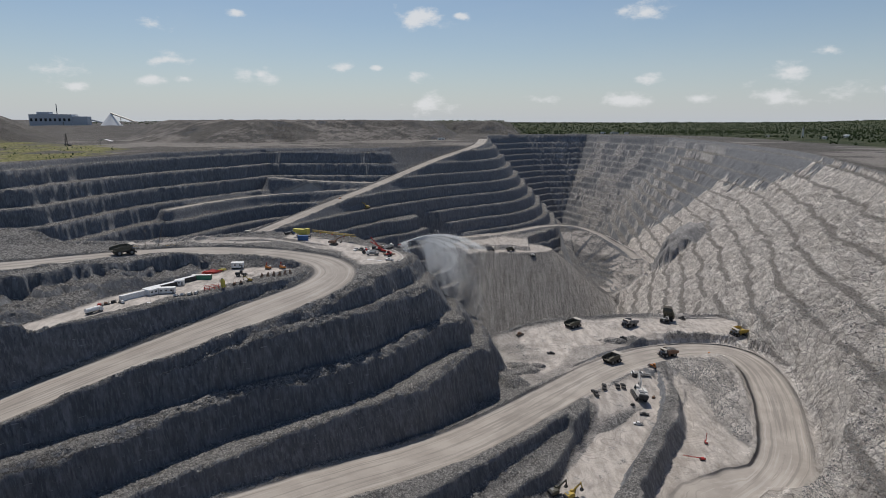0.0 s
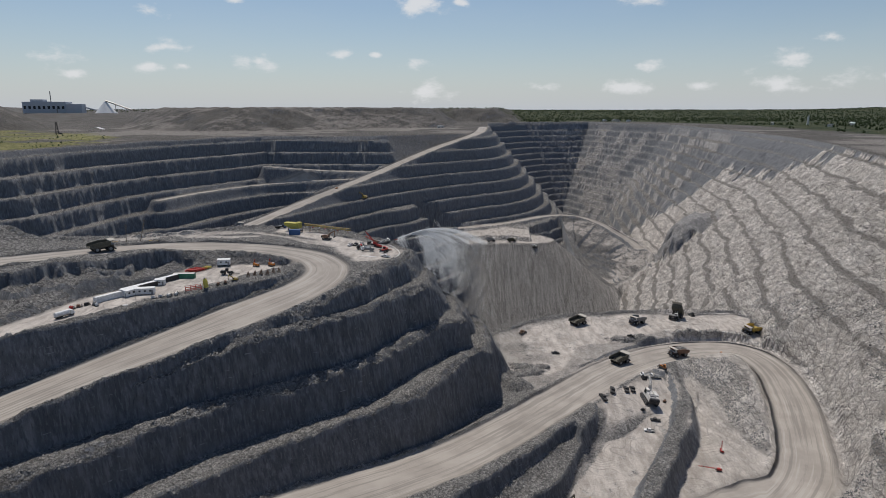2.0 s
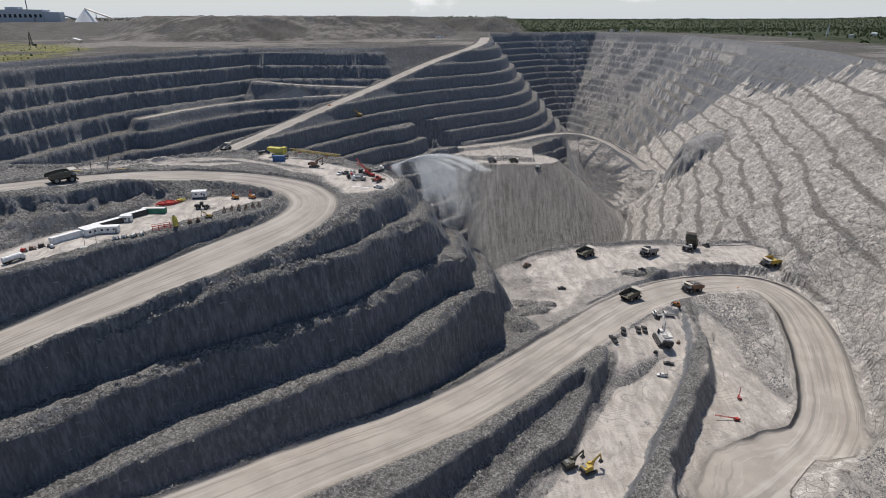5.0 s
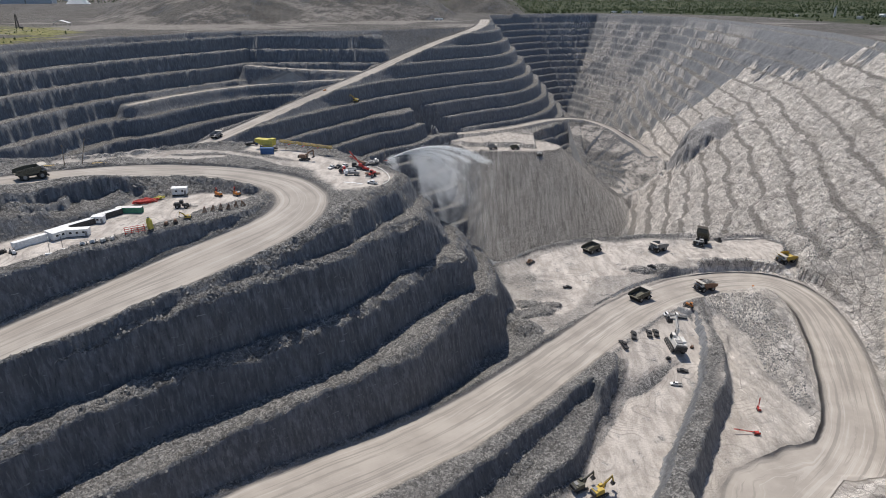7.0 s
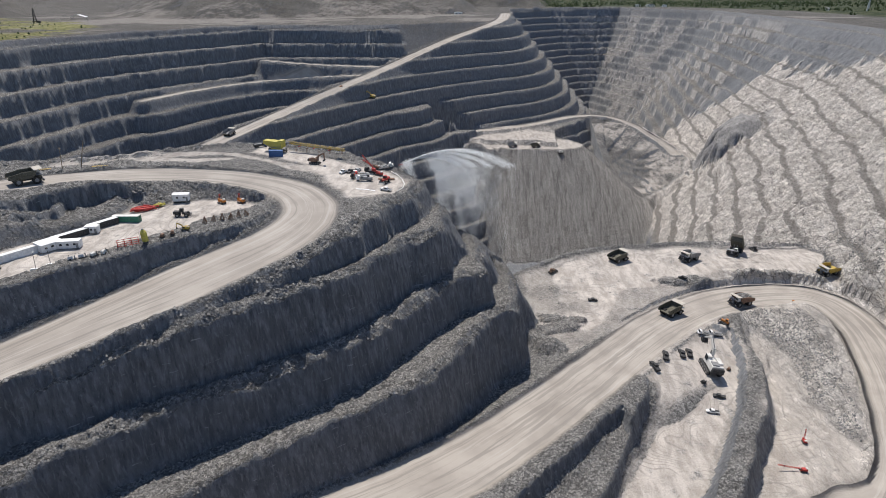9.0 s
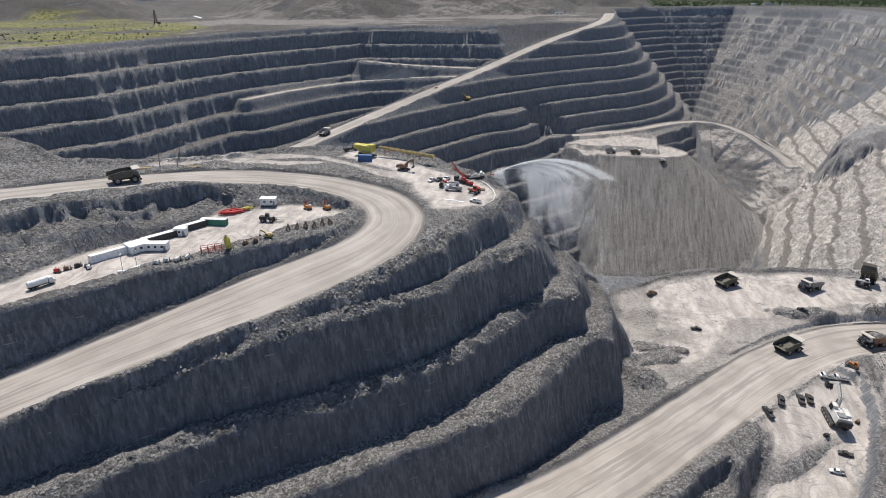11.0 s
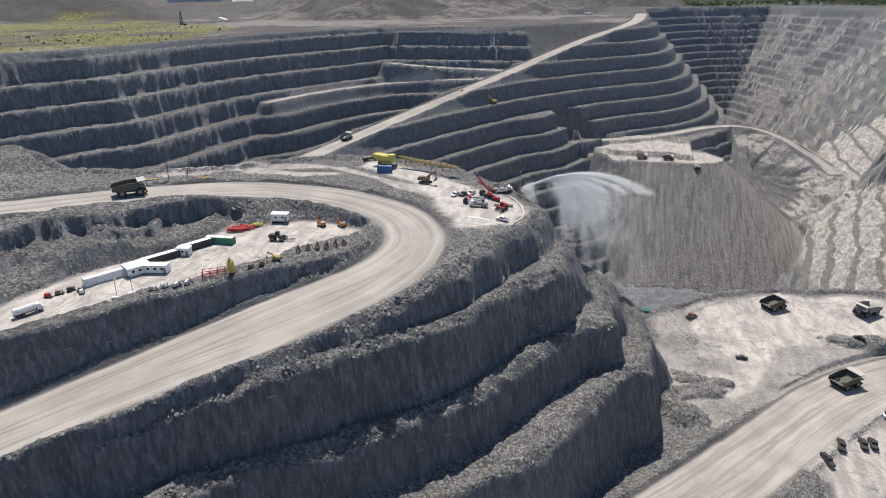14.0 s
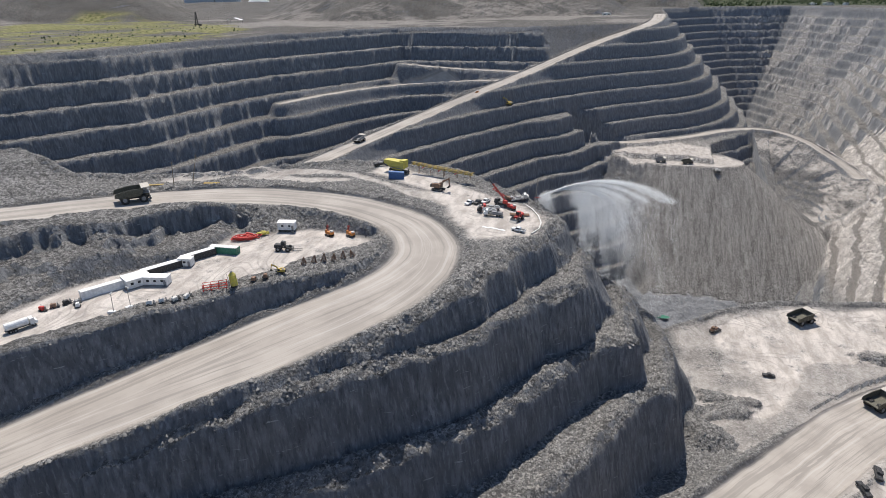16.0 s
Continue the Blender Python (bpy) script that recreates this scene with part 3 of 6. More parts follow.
def land_material(name, low, high):
    g = Graph(name)
    geo = g.n.new("ShaderNodeNewGeometry")
    up = g.n.new("ShaderNodeSeparateXYZ")
    g.l.new(geo.outputs["True Normal"], up.inputs[0])
    cover = g.attribute("cover")
    parts = g.n.new("ShaderNodeSeparateColor")
    g.l.new(cover.outputs["Color"], parts.inputs[0])
    road, dust, pale = parts.outputs
    more = g.attribute("cover_b")
    parts_b = g.n.new("ShaderNodeSeparateColor")
    g.l.new(more.outputs["Color"], parts_b.inputs[0])
    green, gravel, lane = parts_b.outputs
    big, mid, fine = g.noise(0.02, 5), g.noise(0.15, 6, 0.6), g.noise(1.3, 5, 0.65)
    streak = g.noise(0.55, 4, 0.6, (1, 1, 0.07))
    stones = g.voronoi(0.9)
    speck_a = g.noise(0.9, 8, 0.75)
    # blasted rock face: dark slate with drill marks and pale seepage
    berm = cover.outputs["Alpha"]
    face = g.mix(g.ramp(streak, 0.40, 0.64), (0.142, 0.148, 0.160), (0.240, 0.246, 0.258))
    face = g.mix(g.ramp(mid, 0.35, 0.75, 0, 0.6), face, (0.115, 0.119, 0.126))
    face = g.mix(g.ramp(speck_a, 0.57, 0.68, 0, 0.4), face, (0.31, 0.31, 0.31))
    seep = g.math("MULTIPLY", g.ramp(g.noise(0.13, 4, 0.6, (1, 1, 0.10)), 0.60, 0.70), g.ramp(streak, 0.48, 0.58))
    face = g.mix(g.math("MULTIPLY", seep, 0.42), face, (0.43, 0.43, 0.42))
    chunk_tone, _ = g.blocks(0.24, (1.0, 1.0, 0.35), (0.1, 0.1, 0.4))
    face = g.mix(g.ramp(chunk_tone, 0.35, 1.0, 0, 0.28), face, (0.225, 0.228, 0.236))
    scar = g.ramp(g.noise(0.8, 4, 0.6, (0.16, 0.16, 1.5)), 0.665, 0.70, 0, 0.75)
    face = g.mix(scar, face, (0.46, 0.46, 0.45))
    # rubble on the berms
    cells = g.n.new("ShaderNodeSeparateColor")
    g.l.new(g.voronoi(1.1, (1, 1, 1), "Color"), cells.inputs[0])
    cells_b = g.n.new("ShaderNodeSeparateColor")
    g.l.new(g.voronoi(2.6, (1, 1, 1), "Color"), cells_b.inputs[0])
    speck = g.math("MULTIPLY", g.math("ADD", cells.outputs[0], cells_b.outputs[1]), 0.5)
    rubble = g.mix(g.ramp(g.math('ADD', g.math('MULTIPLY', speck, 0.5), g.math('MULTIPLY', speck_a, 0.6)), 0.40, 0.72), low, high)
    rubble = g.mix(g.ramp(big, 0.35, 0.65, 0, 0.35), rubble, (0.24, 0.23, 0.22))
    # shade between the stones, put into the rubble colour as dark cell borders
    gap_shade = g.ramp(g.voronoi(0.75), 0.35, 0.75, 0, 0.75)
    rubble = g.mix(g.math("MULTIPLY", gap_shade, g.ramp(mid, 0.35, 0.6)), rubble, (0.075, 0.073, 0.072))
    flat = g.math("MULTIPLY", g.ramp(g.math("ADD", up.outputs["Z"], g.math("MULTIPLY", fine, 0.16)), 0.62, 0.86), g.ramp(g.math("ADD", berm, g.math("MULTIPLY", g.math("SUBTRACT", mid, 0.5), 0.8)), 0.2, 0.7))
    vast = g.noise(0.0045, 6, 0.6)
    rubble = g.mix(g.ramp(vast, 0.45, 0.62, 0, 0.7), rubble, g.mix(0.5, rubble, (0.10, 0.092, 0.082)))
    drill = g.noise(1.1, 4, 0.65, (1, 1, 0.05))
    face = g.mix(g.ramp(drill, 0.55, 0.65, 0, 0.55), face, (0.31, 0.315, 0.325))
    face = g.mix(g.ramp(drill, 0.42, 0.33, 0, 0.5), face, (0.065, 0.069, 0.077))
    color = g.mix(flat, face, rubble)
    # pale broken wall
    slab_tone, slab_gap = g.blocks(0.16, (1.0, 0.45, 0.8), (0.5, 0.35, 0.55))
    shard_tone, shard_gap = g.blocks(0.42, (1.0, 0.55, 0.9), (0.2, 0.6, 0.3))
    joints = g.noise(0.55, 6, 0.65, (1.0, 0.22, 0.30), (0.5, 0.35, 0.55))
    plates = g.noise(0.16, 6, 0.7, (1.0, 0.35, 0.5), (0.4, 0.3, 0.5))
    white = g.mix(g.ramp(g.math("ADD", g.math("MULTIPLY", fine, 0.45), g.math("MULTIPLY", plates, 0.55)), 0.40, 0.58), (0.52, 0.475, 0.43), (0.93, 0.87, 0.81))
    white = g.mix(g.ramp(g.noise(0.028, 6, 0.6), 0.56, 0.68, 0, 0.5), white, (0.26, 0.243, 0.225))
    white = g.mix(g.ramp(joints, 0.41, 0.34, 0, 0.75), white, (0.13, 0.118, 0.107))
    white = g.mix(g.ramp(speck_a, 0.43, 0.34, 0, 0.45), white, (0.16, 0.146, 0.132))
    white = g.mix(g.ramp(slab_tone, 0.3, 1.0, 0, 0.35), white, (0.42, 0.385, 0.35))
    white = g.mix(g.ramp(shard_tone, 0.6, 1.0, 0, 0.35), white, (0.30, 0.275, 0.25))
    white = g.mix(g.ramp(slab_gap, 0.04, 0.0, 0, 0.6), white, (0.13, 0.118, 0.108))
    white = g.mix(g.ramp(shard_gap, 0.05, 0.0, 0, 0.3), white, (0.14, 0.127, 0.115))
    ledges = g.ramp(g.math("ADD", berm, g.math("MULTIPLY", g.math("SUBTRACT", mid, 0.5), 1.2)), 0.45, 0.95, 0, 0.85)
    white = g.mix(ledges, white, g.mix(g.ramp(speck, 0.3, 0.7), (0.17, 0.153, 0.138), (0.33, 0.303, 0.275)))
    color = g.mix(pale, color, white)
    runs = g.noise(0.30, 5, 0.6, (1, 0.10, 0.10))
    stony = g.math("ADD", g.math("MULTIPLY", runs, 0.20), g.math("ADD", g.math("MULTIPLY", g.noise(0.6, 8, 0.85), 0.70), g.math("MULTIPLY", speck, 0.12)))
    color = g.mix(g.math("MULTIPLY", gravel, 0.92), color, g.mix(g.ramp(stony, 0.44, 0.58), (0.112, 0.104, 0.097), (0.475, 0.45, 0.422)))
    # dusty working floors and graded haul road
    floor = g.mix(g.ramp(g.noise(0.22, 6, 0.65, (1, 0.35, 1)), 0.33, 0.67), (0.36, 0.323, 0.290), (0.575, 0.525, 0.478))
    floor = g.mix(g.ramp(fine, 0.45, 0.8, 0, 0.35), floor, (0.24, 0.225, 0.21))
    wheel_marks = g.ramp(g.math("PINGPONG", g.math("MULTIPLY", g.noise(0.010, 3, 0.5), 60.0), 0.5), 0.30, 0.5)
    wheel_marks = g.math("MULTIPLY", wheel_marks, g.ramp(g.noise(0.05, 4, 0.6), 0.45, 0.6, 0, 0.5))
    floor = g.mix(wheel_marks, floor, (0.22, 0.205, 0.19))
    color = g.mix(g.math("MULTIPLY", g.math("MULTIPLY", dust, g.ramp(up.outputs["Z"], 0.80, 0.93)), g.ramp(mid, 0.25, 0.45)), color, floor)
    grade = g.mix(g.ramp(g.noise(0.06, 4), 0.3, 0.7), (0.30, 0.270, 0.240), (0.385, 0.350, 0.312))
    track = g.n.new("ShaderNodeCombineXYZ")
    spot = g.n.new("ShaderNodeSeparateXYZ")
    g.l.new(g.place((0.02, 0.02, 0.02)), spot.inputs[0])
    for v, q in zip((g.math("MULTIPLY", lane, 17.0), spot.outputs[0], spot.outputs[1]), track.inputs):
        g.l.new(v, q)
    lines = g.n.new("ShaderNodeTexNoise")
    lines.inputs["Scale"].default_value, lines.inputs["Detail"].default_value, lines.inputs["Roughness"].default_value = 0.5, 5.0, 0.65
    g.l.new(track.outputs[0], lines.inputs["Vector"])
    grade = g.mix(g.ramp(lines.outputs["Fac"], 0.50, 0.60, 0, 0.6), grade, (0.205, 0.188, 0.17))
    grade = g.mix(g.ramp(lines.outputs["Fac"], 0.45, 0.36, 0, 0.42), grade, (0.48, 0.448, 0.414))
    grade = g.mix(g.ramp(fine, 0.5, 0.9, 0, 0.3), grade, (0.25, 0.23, 0.21))
    color = g.mix(road, color, grade)
    meadow = g.mix(g.ramp(mid, 0.35, 0.65), (0.12, 0.135, 0.04), (0.32, 0.29, 0.13))
    east = g.n.new("ShaderNodeSeparateXYZ")
    g.l.new(g.place(), east.inputs[0])
    meadow = g.mix(g.ramp(east.outputs[0], -300.0, -100.0), meadow, g.mix(g.ramp(big, 0.4, 0.6), (0.030, 0.044, 0.017), (0.075, 0.085, 0.038)))
    color = g.mix(green, color, meadow)
    smooth = g.math("SUBTRACT", 1.0, g.math("MAXIMUM", road, g.math("MULTIPLY", dust, 0.8)))
    rugged = g.math("MULTIPLY", pale, g.math("ADD", g.math("MULTIPLY", g.noise(0.25, 8, 0.7), 4.0), g.math("ADD", g.math("MULTIPLY", joints, 4.0), g.math("MULTIPLY", plates, 5.0))))
    rugged = g.math("ADD", rugged, g.math("MULTIPLY", pale, g.math("ADD", g.math("MULTIPLY", slab_tone, 1.3), g.math("MULTIPLY", shard_tone, 0.6))))
    rugged = g.math("ADD", rugged, g.math("MULTIPLY", chunk_tone, 0.55))
    relief = g.math("ADD", rugged, g.math("ADD", g.math("MULTIPLY", g.math("ADD", speck_a, cells.outputs[0]), g.math("MULTIPLY", flat, 0.9)), g.math("ADD", fine, g.math("ADD", g.math("MULTIPLY", streak, 0.9), g.math("MULTIPLY", drill, 0.35)))))
    normal = g.bump(g.math("MULTIPLY", relief, smooth), 1.0, 1.3)
    return g.done(color, 0.95, g.bump(g.noise(3.0, 4, 0.7), 0.35, 0.25, normal))


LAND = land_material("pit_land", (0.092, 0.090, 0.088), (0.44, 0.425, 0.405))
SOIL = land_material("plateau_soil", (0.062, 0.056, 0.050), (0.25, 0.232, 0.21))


# ---- the land as pieces of one sheet ----
def sheet(name, mask, label, category):
    """The grid cells of the mask as one mesh, with their covers."""
    cells = np.flatnonzero(mask)
    row, col = cells // (NX - 1), cells % (NX - 1)
    a = row * NX + col
    quads = np.stack([a, a + 1, a + NX + 1, a + NX], 1)
    used, inverse = np.unique(quads, return_inverse=True)
    me = bpy.data.meshes.new(name)
    me.vertices.add(len(used))
    me.vertices.foreach_set("co", np.stack([MX[used], MY[used], MZ[used]], 1).astype(np.float32).ravel())
    me.loops.add(quads.size)
    me.loops.foreach_set("vertex_index", inverse.astype(np.int32).ravel())
    me.polygons.add(len(quads))
    me.polygons.foreach_set("loop_start", np.arange(0, quads.size, 4, dtype=np.int32))
    me.update(calc_edges=True)
    for key, bands in (("cover", (ROADS, DUST, PALE, BERM)), ("cover_b", (GREEN, GRAVEL, LANE, BERM))):
        layer = me.color_attributes.new(key, "FLOAT_COLOR", "POINT")
        layer.data.foreach_set("color", np.stack([b[used] for b in bands], 1).astype(np.float32).ravel())
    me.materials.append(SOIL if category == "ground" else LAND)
    if category != "pit wall":
        me.shade_smooth()
    return tagged(new(name, me), label, category, kind="structure")


def corner_mean(v):
    v = v.reshape(NY, NX)
    return ((v[:-1, :-1] + v[1:, :-1] + v[:-1, 1:] + v[1:, 1:]) / 4).ravel()


CX, CY = corner_mean(MX), corner_mean(MY)
ramp_c, lower_c, upper_c, camp_c = (corner_mean(b) for b in BEDS)
rim_c, pale_c = corner_mean(RIM_D), corner_mean(PALE)
left = np.ones(len(CX), bool)
for sheet_name, chosen, sheet_label, sheet_kind in (
    ("ground", rim_c > 3, "grey dusty ground with green patches round the open pit", "ground"),
    ("haul_road_1", (upper_c < 1.5) & (CY < 420), "pale graded gravel haul road bending in a hairpin", "road"),
    ("haul_road_2", (lower_c < 1.5) & (CY < 420), "pale graded gravel haul road past the lower benches", "road"),
    ("haul_road_3", ramp_c < 1.5, "long pale gravel ramp climbing the far pit wall", "road"),
    ("pavement_camp", camp_c < 0, "pale dusty gravel yard with offices and stored parts", "yard"),
    ("wall_right", pale_c > 0.4, "pale broken rock wall stepping down in rough benches", "pit wall"),
    ("floor_low", (CX > 15) & (CY < 455), "dusty pit floor with rubble heaps and wheel marks", "pit floor"),
    ("wall_block", (CX > -430) & (CY < 470), "dark slate rock block blasted into steep benches", "pit wall"),
    ("wall_left", (CX < 60) & (CY < 1250), "dark slate pit wall with long level benches", "pit wall"),
    ("wall_far", CY > 0, "far pit walls of dark rock in many level benches", "pit wall"),
    ("floor_behind", CY <= 0, "grey pit floor of broken rock", "pit floor"),
):
    take = left & chosen
    left &= ~chosen
    sheet(sheet_name, take, sheet_label, sheet_kind)

# ---- tools for things ----
def paint(name, color, rough=0.55, dust=0.35, metal=0.0):
    """Weathered paint: patchy tone, scratches and road dust."""
    g = Graph(name)
    tone = g.mix(g.ramp(g.noise(0.9, 5), 0.3, 0.7), tuple(c * 0.78 for c in color), color)
    worn = g.mix(g.math("MULTIPLY", g.ramp(g.noise(2.2, 6, 0.65), 0.45, 0.75), dust), tone, (0.30, 0.28, 0.25))
    return g.done(worn, g.ramp(g.noise(1.7, 3), 0.3, 0.7, rough - 0.1, rough + 0.2), g.bump(g.noise(6.0, 4), 0.15, 0.03), metal)


TAN = paint("dusty_tan_paint", (0.50, 0.46, 0.40), 0.65, 0.4)
OLIVE = paint("dusty_olive_paint", (0.105, 0.10, 0.075), 0.6, 0.5)
CREAM = paint("cream_white_paint", (0.72, 0.70, 0.66), 0.5, 0.25)
WHITE = paint("white_paint", (0.80, 0.80, 0.79), 0.45, 0.18)
YELLOW = paint("yellow_paint", (0.55, 0.39, 0.08), 0.6, 0.45)
LEMON = paint("lemon_yellow_paint", (0.58, 0.50, 0.10), 0.6, 0.45)
ORANGE = paint("orange_paint", (0.60, 0.22, 0.05), 0.5, 0.3)
RED = paint("red_paint", (0.55, 0.06, 0.05), 0.5, 0.2)
BLUE = paint("blue_paint", (0.07, 0.15, 0.33), 0.6, 0.35)
PINE = paint("green_paint", (0.06, 0.22, 0.14), 0.5, 0.15)
DARK = paint("dark_grey_paint", (0.05, 0.05, 0.052), 0.6, 0.3)
GREY = paint("grey_paint", (0.27, 0.27, 0.27), 0.6, 0.3)
BROWN = paint("rusty_brown_steel", (0.26, 0.16, 0.11), 0.75, 0.3)
STEEL = paint("worn_steel", (0.30, 0.29, 0.28), 0.5, 0.3, 0.6)
RUBBER = paint("dusty_rubber", (0.035, 0.034, 0.033), 0.85, 0.3)
WOOD = paint("weathered_wood", (0.22, 0.17, 0.12), 0.85, 0.2)
GLASS = Graph("dark_glass").done((0.03, 0.035, 0.04), 0.12)
LAMP = Graph("lamp_glass").done((0.75, 0.75, 0.70), 0.2)


def box(bm, at, size, taper=(1, 1), turn=0.0, tilt=0.0):
    """A box round its middle; taper narrows the top, tilt leans it about y."""
    made = bmesh.ops.create_cube(bm, size=1.0)["verts"]
    m = Matrix.Translation(at) @ Matrix.Rotation(turn, 4, "Z") @ Matrix.Rotation(tilt, 4, "Y")
    for v in made:
        k = (taper[0], taper[1]) if v.co.z > 0 else (1, 1)
        v.co = m @ Vector((v.co.x * size[0] * k[0], v.co.y * size[1] * k[1], v.co.z * size[2]))
    return made


def rod(bm, a, b, r, n=8, r2=None):
    a, b = Vector(a), Vector(b)
    made = bmesh.ops.create_cone(bm, cap_ends=True, segments=n, radius1=r, radius2=r if r2 is None else r2, depth=(b - a).length)["verts"]
    m = Matrix.Translation((a + b) / 2) @ (b - a).to_track_quat("Z", "Y").to_matrix().to_4x4()
    for v in made:
        v.co = m @ v.co
    return made


def prism(bm, outline, y0, y1):
    """A side outline in x and z, drawn out from y0 to y1."""
    rings = [[bm.verts.new((x, y, z)) for x, z in outline] for y in (y0, y1)]
    n = len(outline)
    for i in range(n):
        bm.faces.new((rings[0][i], rings[0][(i + 1) % n], rings[1][(i + 1) % n], rings[1][i]))
    bm.faces.new(rings[0][::-1])
    bm.faces.new(rings[1])


def part(name, bm, mat, parent, label="", bevel=0.0):
    if bevel:
        bmesh.ops.bevel(bm, geom=bm.edges[:], offset=bevel, segments=1, affect="EDGES", clamp_overlap=True)
    bmesh.ops.recalc_face_normals(bm, faces=bm.faces[:])
    me = bpy.data.meshes.new(name)
    bm.to_mesh(me)
    bm.free()
    me.materials.append(mat)
    ob = new(name, me)
    ob.parent = parent
    return tagged(ob, label) if label else ob


def made_of(name, mat, parent, *calls, label="", bevel=0.0):
    """A part from a row of shapes: (function, arguments...)."""
    bm = bmesh.new()
    for call, *args in calls:
        call(bm, *args)
    return part(name, bm, mat, parent, label, bevel)


def stand(x, y, heading, reach=3.0, lift=0.0):
    """The pose of a thing on the ground, leaning with it. heading: degrees from +x, to which its front points."""
    c, s = math.cos(radians(heading)), math.sin(radians(heading))
    f, b = ground_at(x + c * reach, y + s * reach), ground_at(x - c * reach, y - s * reach)
    l, r = ground_at(x - s * reach, y + c * reach), ground_at(x + s * reach, y - c * reach)
    ax, ay = Vector((2 * reach * c, 2 * reach * s, f - b)).normalized(), Vector((-2 * reach * s, 2 * reach * c, l - r)).normalized()
    az = ax.cross(ay).normalized()
    ay = az.cross(ax)
    z = max(ground_at(x, y), (f + b) / 2) - 0.05 + lift
    return Matrix.Translation((x, y, z)) @ Matrix((ax, ay, az)).transposed().to_4x4()


def thing(name, m, label, category, group=""):
    ob = new(name)
    ob.matrix_basis = m
    return tagged(ob, label, category, group)


def wheel(parent, at, r, w, name="wheel", rim=None):
    bm = bmesh.new()
    rod(bm, (at[0], at[1] - w / 2, at[2]), (at[0], at[1] + w / 2, at[2]), r, 18)
    tyre = part(name, bm, RUBBER, parent, "", 0.08 * r)
    bm = bmesh.new()
    rod(bm, (at[0], at[1] - w / 2 - 0.02 * r, at[2]), (at[0], at[1] + w / 2 + 0.02 * r, at[2]), r * 0.5, 12)
    part("rim", bm, rim or GREY, tyre)


def crawler(parent, y, length, height, width):
    h = height / 2
    out = [(-length / 2 + h * 0.3, 0), (length / 2 - h * 0.3, 0), (length / 2 + h * 0.4, h), (length / 2, height), (-length / 2, height), (-length / 2 - h * 0.4, h)]
    bm = bmesh.new()
    prism(bm, out, y - width / 2, y + width / 2)
    track = part("track", bm, DARK, parent, "", 0.05 * height)
    for k in range(5):
        bm = bmesh.new()
        rod(bm, ((k - 2) * length * 0.2, y - width * 0.55, h), ((k - 2) * length * 0.2, y + width * 0.55, h), h * 0.5, 10)
        part("roller", bm, STEEL, track)


